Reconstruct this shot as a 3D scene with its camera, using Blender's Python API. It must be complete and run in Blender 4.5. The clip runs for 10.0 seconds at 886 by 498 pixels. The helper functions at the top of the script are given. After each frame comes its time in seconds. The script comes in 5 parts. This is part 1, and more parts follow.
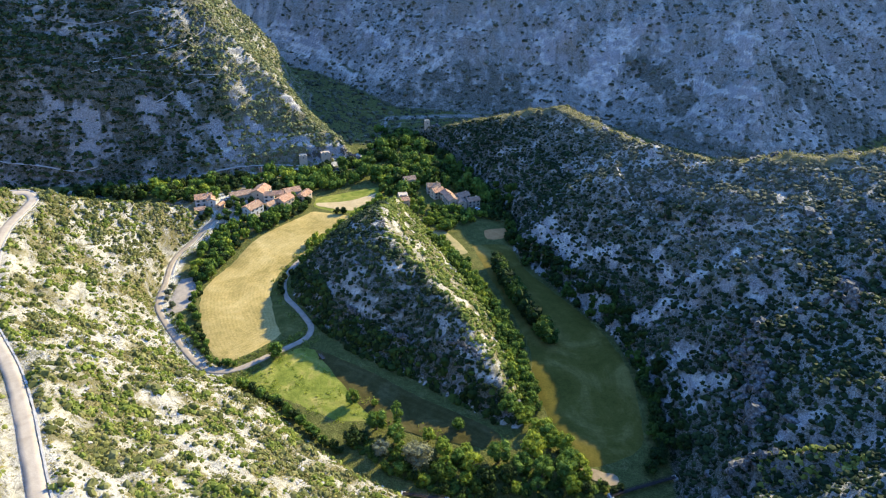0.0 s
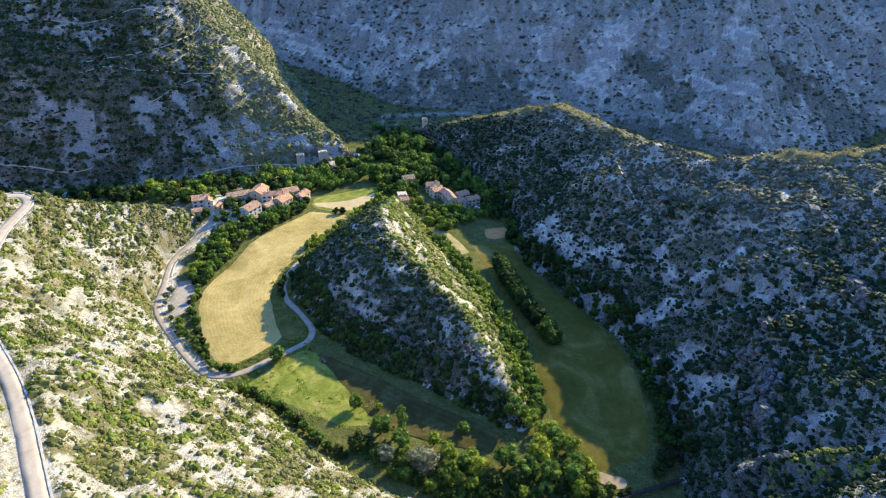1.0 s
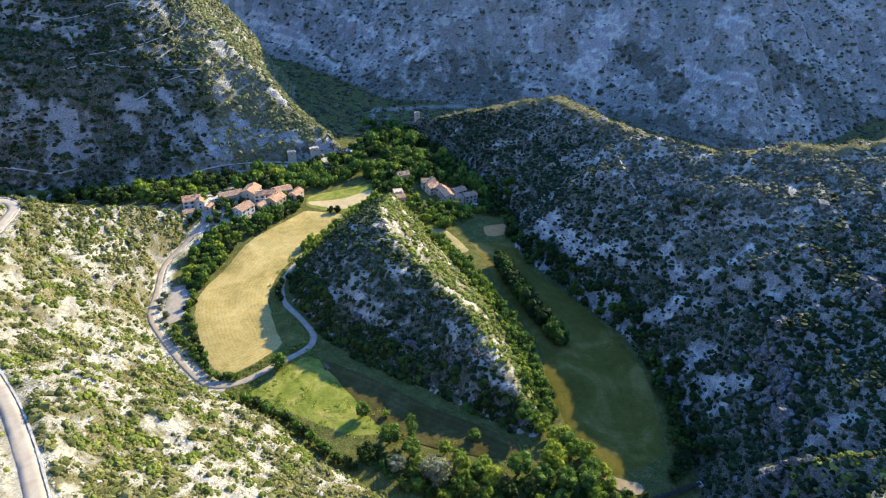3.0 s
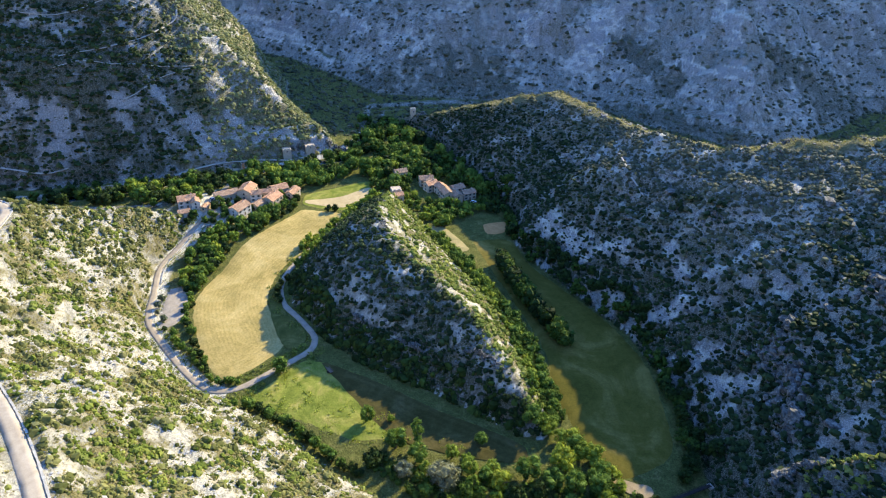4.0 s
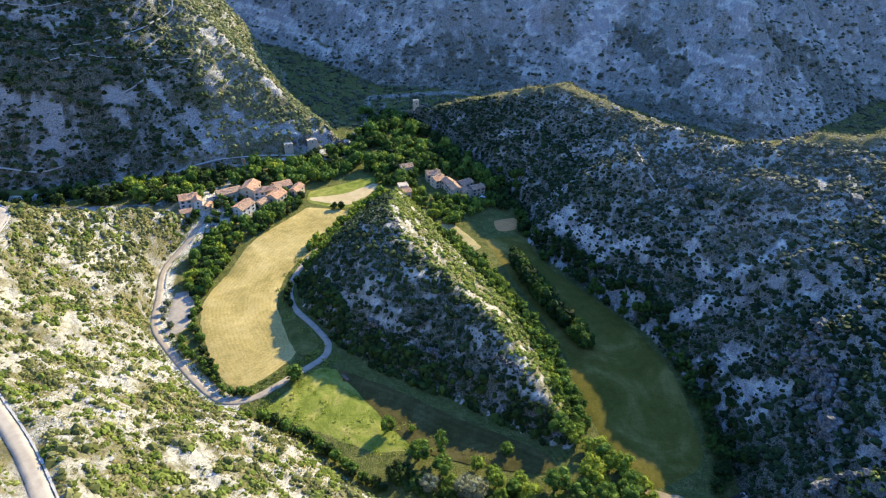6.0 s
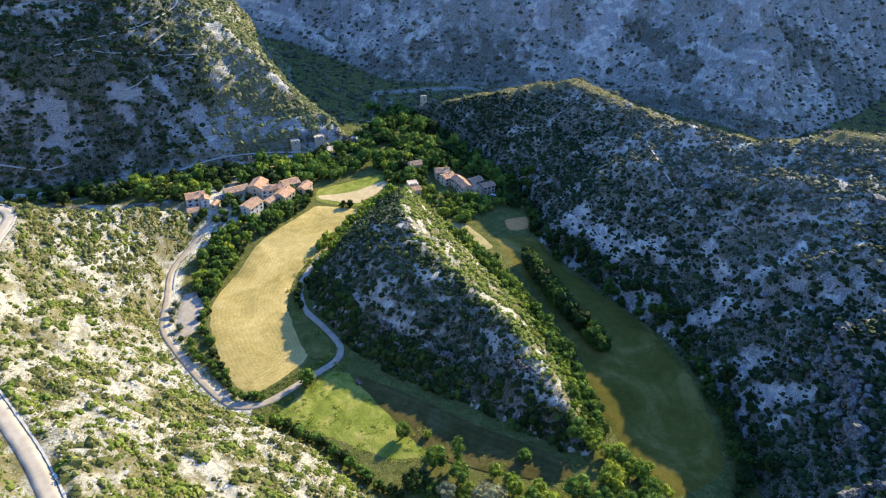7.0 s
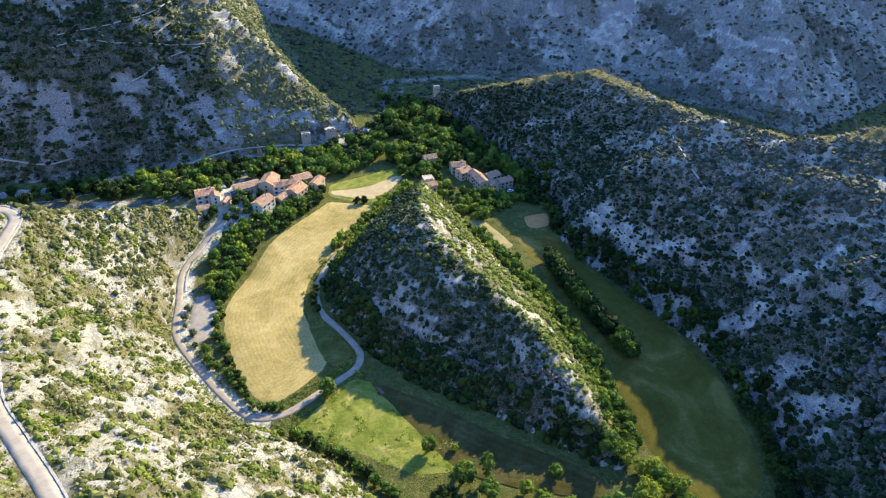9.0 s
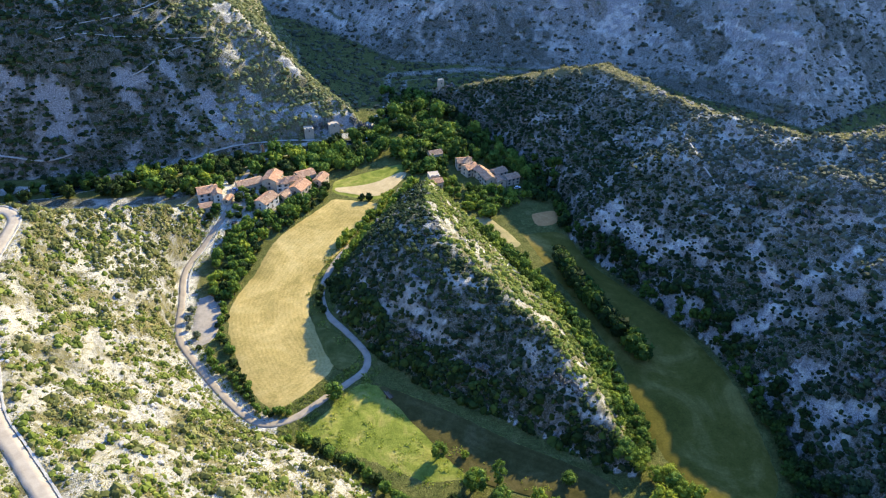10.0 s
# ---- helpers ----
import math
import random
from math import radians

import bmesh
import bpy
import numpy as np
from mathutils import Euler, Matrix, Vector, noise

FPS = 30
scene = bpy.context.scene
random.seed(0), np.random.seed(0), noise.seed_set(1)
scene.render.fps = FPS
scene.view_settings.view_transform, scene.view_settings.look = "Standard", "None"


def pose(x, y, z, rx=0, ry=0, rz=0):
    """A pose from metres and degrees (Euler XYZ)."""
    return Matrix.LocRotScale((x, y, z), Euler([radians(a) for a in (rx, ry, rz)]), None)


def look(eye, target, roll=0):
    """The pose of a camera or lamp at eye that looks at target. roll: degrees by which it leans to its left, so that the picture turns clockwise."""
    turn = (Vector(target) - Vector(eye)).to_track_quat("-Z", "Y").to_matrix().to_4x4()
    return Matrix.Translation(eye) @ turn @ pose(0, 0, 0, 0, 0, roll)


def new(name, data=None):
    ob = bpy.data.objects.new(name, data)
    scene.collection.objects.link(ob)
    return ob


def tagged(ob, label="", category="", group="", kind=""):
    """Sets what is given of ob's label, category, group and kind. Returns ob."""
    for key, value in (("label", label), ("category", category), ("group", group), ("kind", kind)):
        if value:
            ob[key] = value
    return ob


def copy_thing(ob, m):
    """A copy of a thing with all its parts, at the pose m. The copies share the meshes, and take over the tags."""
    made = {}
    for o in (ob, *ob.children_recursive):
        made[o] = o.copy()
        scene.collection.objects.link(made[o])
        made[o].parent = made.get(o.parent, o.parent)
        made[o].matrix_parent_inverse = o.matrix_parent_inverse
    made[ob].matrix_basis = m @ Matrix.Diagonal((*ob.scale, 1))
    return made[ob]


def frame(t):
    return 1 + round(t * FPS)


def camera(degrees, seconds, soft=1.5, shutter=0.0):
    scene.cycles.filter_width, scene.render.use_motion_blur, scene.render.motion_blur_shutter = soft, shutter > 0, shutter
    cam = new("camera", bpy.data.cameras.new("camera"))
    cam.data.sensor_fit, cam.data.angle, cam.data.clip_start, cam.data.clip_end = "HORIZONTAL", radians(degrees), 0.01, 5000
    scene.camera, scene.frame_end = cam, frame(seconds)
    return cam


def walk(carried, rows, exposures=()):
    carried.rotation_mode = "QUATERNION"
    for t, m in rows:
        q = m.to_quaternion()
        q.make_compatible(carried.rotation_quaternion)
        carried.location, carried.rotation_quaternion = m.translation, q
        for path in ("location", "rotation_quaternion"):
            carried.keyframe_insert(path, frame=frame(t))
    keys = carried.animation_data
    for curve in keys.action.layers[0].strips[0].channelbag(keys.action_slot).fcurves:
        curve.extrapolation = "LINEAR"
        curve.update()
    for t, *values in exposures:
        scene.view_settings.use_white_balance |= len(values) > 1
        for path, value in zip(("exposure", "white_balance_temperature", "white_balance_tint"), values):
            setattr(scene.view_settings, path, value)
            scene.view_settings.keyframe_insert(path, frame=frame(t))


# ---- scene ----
cam = camera(63.6, 10.0, 1.2)
METRES, EYE, TILT, LEAN, TURN = 88.0, 221.8, -30.0, -2.1, 0.0
ROWS = [
    (0.0, 0.0, 0.0, 0.0, 0.0, 0.0, -0.0),
    (0.5, -0.0245, 0.022, 0.015, -0.3, -0.19, 0.22),
    (1.0, -0.0495, 0.0439, 0.03, -0.51, -0.34, 0.42),
    (1.5, -0.0769, 0.0677, 0.0457, -0.81, -0.6, 0.67),
    (2.0, -0.1051, 0.0918, 0.0624, -1.18, -0.81, 0.89),
    (2.5, -0.1365, 0.1185, 0.0797, -1.56, -1.01, 1.1),
    (4.0, -0.2364, 0.2068, 0.1375, -2.8, -1.82, 1.73),
    (4.5, -0.272, 0.2399, 0.1589, -3.17, -2.13, 1.93),
    (5.0, -0.3084, 0.2732, 0.18, -3.55, -2.43, 2.13),
    (5.5, -0.3457, 0.3086, 0.2016, -3.75, -2.72, 2.22),
    (7.0, -0.4506, 0.42, 0.2702, -3.81, -3.61, 2.24),
    (7.5, -0.4819, 0.4588, 0.2943, -3.82, -3.95, 2.23),
    (8.0, -0.5116, 0.4988, 0.3194, -3.85, -4.28, 2.22),
    (8.5, -0.5386, 0.5385, 0.3448, -3.88, -4.62, 2.21),
    (9.0, -0.5636, 0.5798, 0.371, -3.92, -5.03, 2.21),
    (9.5, -0.5853, 0.6202, 0.397, -3.97, -5.46, 2.2),
    (10.0, -0.6058, 0.6622, 0.4235, -4.02, -5.88, 2.2),
]
walk(cam, [(t, pose(0, 0, EYE, TILT, LEAN, TURN) @ pose(METRES * x, METRES * y, METRES * z, 90 + pitch, roll, yaw)) for t, x, y, z, yaw, pitch, roll in ROWS],
     [(0.0, 1.25), (10.0, 1.25)])

# ---------------------------------------------------------------- light
SUN_AZ, SUN_EL = 42.5, 26.6          # degrees: clockwise from +y, above the horizon
world = bpy.data.worlds.new("world")
scene.world = world
world.use_nodes = True
wn = world.node_tree.nodes
sky = wn.new("ShaderNodeTexSky")
sky.sky_type, sky.sun_disc = "NISHITA", False
sky.sun_elevation, sky.sun_rotation = radians(SUN_EL), radians(SUN_AZ)
sky.altitude, sky.dust_density, sky.air_density, sky.ozone_density = 500, 0.3, 1.6, 3.0
wn["Background"].inputs["Strength"].default_value = 0.147
tint = wn.new("ShaderNodeMix")            # clear, deep blue mountain air
tint.data_type, tint.blend_type = "RGBA", "MULTIPLY"
tint.inputs[0].default_value, tint.inputs[7].default_value = 1.0, (0.60, 0.92, 1.60, 1)
world.node_tree.links.new(sky.outputs[0], tint.inputs[6])
world.node_tree.links.new(tint.outputs[2], wn["Background"].inputs["Color"])

sun_data = bpy.data.lights.new("sun", "SUN")
sun_data.energy, sun_data.angle, sun_data.color = 5.0, radians(0.6), (1.0, 0.865, 0.51)
sun = new("sun", sun_data)
to_sun = Vector((math.sin(radians(SUN_AZ)) * math.cos(radians(SUN_EL)), math.cos(radians(SUN_AZ)) * math.cos(radians(SUN_EL)), math.sin(radians(SUN_EL))))
sun.matrix_world = look(to_sun * 900, (0, 0, 0))


# ---------------------------------------------------------------- noise in numpy
def vnoise(x, y, seed=0):
    """Smooth value noise in -1..1 on a unit lattice."""
    xi, yi = np.floor(x).astype(np.int64), np.floor(y).astype(np.int64)
    fx, fy = x - xi, y - yi
    fx, fy = fx * fx * (3 - 2 * fx), fy * fy * (3 - 2 * fy)

    def rnd(a, b):
        n = (a * 374761393 + b * 668265263 + seed * 974711) & 0x7FFFFFFF
        n = ((n ^ (n >> 13)) * 1274126177) & 0x7FFFFFFF
        return ((n ^ (n >> 16)) & 0xFFFF) / 32767.5 - 1

    top = rnd(xi, yi) * (1 - fx) + rnd(xi + 1, yi) * fx
    low = rnd(xi, yi + 1) * (1 - fx) + rnd(xi + 1, yi + 1) * fx
    return top * (1 - fy) + low * fy


def fbm(x, y, size, octaves=4, seed=0):
    total, amp, norm = 0.0, 1.0, 0.0
    for k in range(octaves):
        total = total + amp * vnoise(x / size * 2**k + 17.3 * k, y / size * 2**k - 9.1 * k, seed + k)
        norm, amp = norm + amp, amp * 0.5
    return total / norm


def smooth(a, b, v):
    t = np.clip((v - a) / (b - a), 0, 1)
    return t * t * (3 - 2 * t)


# ---------------------------------------------------------------- landform
def to_line(x, y, line):
    """Distance to a polyline, its height where nearest, and on which side (+1 left of its run)."""
    best, zz, side = np.full(x.shape, 1e9), np.zeros(x.shape), np.ones(x.shape)
    for a, b in zip(line[:-1], line[1:]):
        dx, dy = b[0] - a[0], b[1] - a[1]
        u = np.clip(((x - a[0]) * dx + (y - a[1]) * dy) / (dx * dx + dy * dy), 0, 1)
        d = np.hypot(x - a[0] - u * dx, y - a[1] - u * dy)
        near = d < best
        best = np.where(near, d, best)
        if len(a) > 2:
            zz = np.where(near, a[2] + u * (b[2] - a[2]), zz)
        side = np.where(near, np.sign(dx * (y - a[1]) - dy * (x - a[0])), side)
    return best, zz, side


def inside(x, y, poly):
    hit = np.zeros(x.shape, bool)
    for (ax, ay, *_), (bx, by, *_) in zip(poly, poly[1:] + poly[:1]):
        if ay != by:
            hit ^= ((ay > y) != (by > y)) & (x < (bx - ax) * (y - ay) / (by - ay) + ax)
    return hit


# the foot of the slopes round the abandoned meander, from the village round to the saddle
BOWL_FOOT = [(-144, 440), (-143, 412), (-147, 392), (-153.5, 366), (-149.5, 340), (-145.5, 315), (-134, 294), (-119, 273.5), (-107, 261), (-92, 256), (-65, 239), (-45, 217), (-20, 200),
             (10, 184), (60, 180), (98, 191), (105, 235), (104, 262), (99, 280), (96, 297), (78, 331), (62, 365), (52, 392), (56, 425), (45, 460), (30, 500), (0, 560), (-25, 592)]
BOWL_OUT = BOWL_FOOT + [(-25, 640), (2500, 640), (2500, -2500), (-2500, -2500), (-2500, 440)]
LEFT_CREST = [(-132, 428, 2), (-143, 408, 11), (-161, 392, 21), (-184, 370, 33.5), (-204, 346, 47.5), (-245, 310, 78), (-320, 255, 135), (-700, 60, 330)]
RIGHT_CREST = [(-25, 600, -8), (3, 582, 4), (46, 548, 29.5), (70, 529, 43.5), (95, 510, 54.5), (121, 457, 53.5), (144, 406, 58), (163, 377, 66), (180, 361, 79.5), (187, 357, 85.5), (196, 353, 86), (215, 345, 89.5), (300, 310, 125), (700, 60, 300)]
HILL_FOOT = [(-40, 440), (-50, 420), (-62, 395), (-73, 370), (-78, 350), (-73, 325), (-60, 307), (-49, 294), (-30, 277), (-5, 262), (12, 250), (30, 235), (42, 231),
             (45, 250), (44, 275), (39, 300), (34, 325), (22, 355), (10, 385), (2, 405), (-8, 430), (-18, 450)]
HILL_CREST = [(-25, 438, 10), (-25, 425, 14), (-27, 395, 25.5), (-30, 362, 34), (-22, 338, 31.8), (1.7, 306, 24.8), (11.5, 294, 22.2), (17, 279, 20.8), (29, 257, 14.6), (37, 242, 8)]
SPUR = [(108, 182, 17), (114, 184, 28), (118, 185, 31.5), (127, 181, 40), (142, 174, 49)]
WEST_FOOT = [(-2500, 380), (-600, 430), (-255, 461), (-177, 478), (-125, 503), (-85, 518), (-62, 533), (-67, 548), (-93, 590), (-116, 640), (-124, 700), (-300, 830), (-1500, 1450)]
FAR_FOOT = [(-1500, 1560), (-330, 880), (-130, 770), (-70, 705), (-40, 665), (60, 650), (160, 636), (205, 585), (262, 518), (330, 556), (420, 630), (900, 560), (2600, 300)]
VILLAGE_ROAD = [(-134, 470), (-137, 440), (-137, 415), (-144.8, 391), (-151.6, 366), (-148, 339), (-144, 315), (-133, 297), (-117.6, 277), (-107, 266), (-99.8, 262.4), (-89, 265),
                (-74, 278), (-63, 288), (-60, 294), (-61, 302), (-70, 316), (-79, 329), (-82.5, 345), (-80, 362), (-72, 383), (-60, 402), (-48, 425), (-40, 452), (-42, 478)]
UPPER_ROAD = [(20, -60, 96), (-20, 0, 92), (-50, 50, 86), (-72, 90, 80), (-92, 118, 76.5), (-106, 139.5, 75), (-116, 155, 73.5), (-131, 176, 70.5), (-150, 199, 65.5), (-163, 215, 62), (-174, 236, 59), (-193, 274, 55), (-202.5, 301, 52.5),
              (-205, 321, 51.5), (-207, 334, 51), (-213, 341, 51), (-221, 339, 51.5), (-226.5, 330, 52.5), (-236, 300, 55), (-247, 250, 60)]
RIVER = [(-700, 400), (-400, 420), (-250, 447), (-200, 466), (-150, 488), (-100, 505), (-62, 520), (-42, 560), (-40, 600), (-38, 632), (30, 645), (120, 630), (180, 560), (240, 470), (400, 420)]


def curve_line(line, step=2.0):
    """A smooth run (Catmull-Rom) through the points of a line, at even steps."""
    p = np.array(line, float)
    q = np.vstack([2 * p[0] - p[1], p, 2 * p[-1] - p[-2]])
    out = []
    for k in range(1, len(q) - 2):
        n = max(2, int(np.hypot(*(q[k + 1] - q[k])[:2]) / step))
        for u in np.arange(n) / n:
            out.append(0.5 * (2 * q[k] + (q[k + 1] - q[k - 1]) * u + (2 * q[k - 1] - 5 * q[k] + 4 * q[k + 1] - q[k + 2]) * u**2 + (3 * q[k] - q[k - 1] - 3 * q[k + 1] + q[k + 2]) * u**3))
    return np.array(out + [p[-1]])


def ledges(h, x, y, step, share):
    """Turns an even slope into worn rock steps."""
    w = h / step + 0.9 * fbm(x, y, 40, 3, 61)
    f = w - np.floor(w)
    return h + share * step * (smooth(0.25, 0.75, f) - f)


def bare_height(x, y):
    """Ground height without the roads."""
    floor = -0.8 + 0.5 * fbm(x, y, 60, 2, 3) - 3.2 * smooth(300, 420, y)
    floor = np.where(y > 560, floor - 5 * smooth(560, 620, y), floor)
    floor = floor + 0.25 * fbm(x, y, 9, 2, 8)
    floor = floor + 10 * np.exp(-(((x + 140) / 36) ** 2) - ((y - 424) / 30) ** 2)  # the village's terrace
    warp = 7 * fbm(x, y, 45, 3, 11)
    # slopes round the meander
    d, _, _ = to_line(x, y, BOWL_FOOT)
    d = np.where(inside(x, y, BOWL_OUT), d, 0)
    dd = np.maximum(d + warp * smooth(8, 40, d), 0)
    face = np.where(dd < 200, 0.97 * dd - 0.0021 * dd**2, 110 + 0.35 * (dd - 200))
    shoulder = np.where(dd < 90, 1.15 * dd - 0.004 * dd**2, 71.1 + 0.43 * (dd - 90))  # the shaded side eases off upwards
    face = face + (shoulder - face) * smooth(10, 50, x)
    gully = np.abs(fbm(x + 0.6 * y, (y - 0.6 * x) * 0.5, 46, 3, 21))
    face = face - 6 * smooth(7, 0, d) + 6 * smooth(0, 9, d) * smooth(-105, -120, x) * smooth(415, 395, y)
    face = face + smooth(15, 50, d) * 9 * (gully - 0.22) * np.where(x > 0, 1.0, 0.5)
    # broken spurs and gullies low on the shaded side
    spur = smooth(96, 118, x) * smooth(330, 270, y) * smooth(4, 20, d)
    face = face + spur * (11 * (np.abs(fbm(x, y, 24, 4, 91)) - 0.2) + 4 * np.abs(fbm(x, y, 8, 3, 93)))
    for line, sign in ((LEFT_CREST, 1), (RIGHT_CREST, -1)):
        c, zc, side = to_line(x, y, line)
        s = c * side * sign
        zc = zc + 1.2 * fbm(x, y, 14, 3, 31)
        back = np.where(s < 0, zc + 0.85 * s + 3 * fbm(x, y, 25, 3, 33) * smooth(3, 30, -s), zc + 1.2 * s)
        w = 8.0 if sign > 0 else 26.0
        k = np.clip(0.5 + (back + 0.1 * w - 0.8 - face) / w, 0, 1)
        face = (back + 0.1 * w - 0.8) * (1 - k) + face * k - 0.5 * w * k * (1 - k)
    face = face + 7 * np.exp(-(((x - 152) / 17) ** 2) - ((y - 333) / 15) ** 2)  # a swelling added under the crest to shade the long field's lower end
    # the rock spur at the mouth of the gully
    c, zc, _ = to_line(x, y, SPUR)
    face = np.maximum(face, np.where(c < 40, zc - 1.25 * c + 2.5 * fbm(x, y, 6, 3, 95) * smooth(0, 4, c), -99))
    # the hill in the middle
    c, zc, side = to_line(x, y, HILL_CREST)
    f, _, _ = to_line(x, y, HILL_FOOT + HILL_FOOT[:1])
    t = np.where(inside(x, y, HILL_FOOT), f / (f + c + 1e-6), 0)
    cliff = smooth(30, 12, np.hypot(x - 12, y - 256) * 0.9)
    hill = (zc + 3) * (1 - (1 - t) ** (np.where(side > 0, 1.2, 1.4 + 0.4 * smooth(285, 325, y)) + 0.25 * cliff)) + smooth(0.05, 0.4, t) * 2.2 * fbm(x, y, 13, 4, 41) - 3 * (t <= 0)
    hill = floor + np.maximum(hill, 0)
    # the hill across the village and the far side of the valley
    d, _, side = to_line(x, y, WEST_FOOT)
    dw = np.where(side > 0, d, 0)
    dw = np.maximum(dw + 1.3 * warp * smooth(6, 40, dw), 0)
    west = np.where(dw < 250, (0.74 + 0.26 * smooth(-165, -205, x)) * dw + 7 * smooth(2, 9, dw), 257 + 0.3 * (dw - 250)) + smooth(15, 60, dw) * 10 * (np.abs(fbm(x * 0.6 + y * 0.2, y * 0.5, 40, 3, 51)) - 0.2)
    west = west + 0.34 * np.clip(-85 - x, 0, 85) * smooth(4, 45, dw)  # its shoulder turns towards the morning sun
    d, _, side = to_line(x, y, FAR_FOOT)
    df = np.where(side > 0, d, 0)
    df = np.maximum(df + 2.0 * warp * smooth(15, 70, df) + 26 * (np.abs(fbm(x, y * 0.35, 120, 3, 71)) - 0.15) * smooth(20, 80, df), 0)
    far = np.where(df < 38, 0.45 * df + 0.0065 * df**2, 26.5 + 0.95 * (df - 38))
    # Unseen top: low to admit sun, raised past x 320 to block it.
    far = np.minimum(far, 175 + 0.08 * df + 70 * smooth(320, 400, x))
    far = far + smooth(20, 60, df) * (14 * (np.abs(fbm(x, y, 34, 4, 77)) - 0.2) + 4 * np.abs(fbm(x, y, 11, 3, 78)))
    slope = np.maximum(np.maximum(face, west - 6), far - 7)
    slope = np.where(slope > 1, ledges(slope, x, y, 6.5, 0.55), slope)
    high = np.maximum(slope, hill)
    rough = smooth(2, 9, high - floor)
    near = smooth(700, 300, y)
    high = high + rough * (1.5 * fbm(x, y, 7, 3, 81) + 0.8 * np.abs(fbm(x, y, 3.4, 2, 83)) * near)
    k = np.clip(0.5 + (high - floor) / 3.0, 0, 1)
    ground = floor * (1 - k) + high * k + 1.5 * k * (1 - k)
    # the river bed
    r, _, _ = to_line(x, y, RIVER)
    return ground - 2.2 * smooth(9, 4, r) * smooth(12, 3, high - floor)


_road = curve_line([(a, b) for a, b in VILLAGE_ROAD])
_z = bare_height(_road[:, 0], _road[:, 1])
_z = np.convolve(np.pad(_z, 14, mode="edge"), np.hanning(29) / np.hanning(29).sum(), mode="valid")
VILLAGE_RUN = [tuple(p) for p in np.column_stack([_road, _z + 0.25])]
UPPER_RUN = [tuple(p) for p in curve_line(UPPER_ROAD)]


def height(x, y):
    """Ground height with the roads cut in."""
    x, y = np.asarray(x, float), np.asarray(y, float)
    h = bare_height(x, y)
    for run, half, bank in ((VILLAGE_RUN[::3], 2.9, 4.0), (UPPER_RUN[::3], 4.2, 7.0)):
        lo, hi = np.min(run, axis=0), np.max(run, axis=0)
        at = (x > lo[0] - 52) & (x < hi[0] + 52) & (y > lo[1] - 52) & (y < hi[1] + 52)
        if at.any():
            d, z, _ = to_line(x[at], y[at], run)
            k = smooth(half + bank, half, d)
            h[at] = h[at] * (1 - k) + (z - 0.12) * k
    return h


def ground_at(x, y):
    return float(height(np.array([float(x)]), np.array([float(y)]))[0])


# ---------------------------------------------------------------- materials
def material(name, rough=0.9, spec=0.3):
    mat = bpy.data.materials.new(name)
    mat.use_nodes = True
    n = mat.node_tree.nodes
    n["Principled BSDF"].inputs["Roughness"].default_value = rough
    n["Principled BSDF"].inputs["Specular IOR Level"].default_value = spec
    return mat, n, mat.node_tree.links, n["Principled BSDF"]


def ramp(n, links, source, stops):
    r = n.new("ShaderNodeValToRGB")
    while len(r.color_ramp.elements) < len(stops):
        r.color_ramp.elements.new(0.5)
    for e, (at, c) in zip(r.color_ramp.elements, stops):
        e.position, e.color = at, (*c, 1) if len(c) == 3 else (c[0], c[0], c[0], 1)
    links.new(source, r.inputs[0])
    return r.outputs[0]


def tex_noise(n, links, scale, detail=5, rough=0.6, stretch=None, distortion=0.0):
    c = n.new("ShaderNodeTexCoord")
    t = n.new("ShaderNodeTexNoise")
    t.inputs["Scale"].default_value, t.inputs["Detail"].default_value = scale, detail
    t.inputs["Roughness"].default_value, t.inputs["Distortion"].default_value = rough, distortion
    if stretch:
        m = n.new("ShaderNodeMapping")
        m.inputs["Scale"].default_value = stretch
        links.new(c.outputs["Object"], m.inputs[0])
        links.new(m.outputs[0], t.inputs["Vector"])
    else:
        links.new(c.outputs["Object"], t.inputs["Vector"])
    return t.outputs["Fac"]


def mix(n, links, fac, a, b, mode="MIX"):
    m = n.new("ShaderNodeMix")
    m.data_type, m.blend_type = "RGBA", mode
    for value, slot in ((fac, 0), (a, 6), (b, 7)):
        if isinstance(value, (int, float)):
            m.inputs[slot].default_value = value
        elif isinstance(value, tuple):
            m.inputs[slot].default_value = (*value, 1)
        else:
            links.new(value, m.inputs[slot])
    return m.outputs[2]


def bump(n, links, bsdf, source, strength, distance):
    b = n.new("ShaderNodeBump")
    b.inputs["Strength"].default_value, b.inputs["Distance"].default_value = strength, distance
    links.new(source, b.inputs["Height"])
    links.new(b.outputs[0], bsdf.inputs["Normal"])


def noisy(name, stops, scale, fine=None, rough=0.9, relief=0.05, stretch=None, spec=0.25):
    """A surface whose colour wanders through the stops at one scale and is grained at a finer one."""
    mat, n, links, bsdf = material(name, rough, spec)
    col = ramp(n, links, tex_noise(n, links, scale, 6, 0.65, stretch, 0.4), stops)
    grain = tex_noise(n, links, fine or scale * 9, 4, 0.7)
    col = mix(n, links, 0.55, col, ramp(n, links, grain, [(0.25, (0.5,)), (0.75, (1.25,))]), "MULTIPLY")
    links.new(col, bsdf.inputs["Base Color"])
    bump(n, links, bsdf, grain, 0.6, relief)
    return mat


def attribute(n, name):
    a = n.new("ShaderNodeAttribute")
    a.attribute_name = name
    return a.outputs["Fac"]


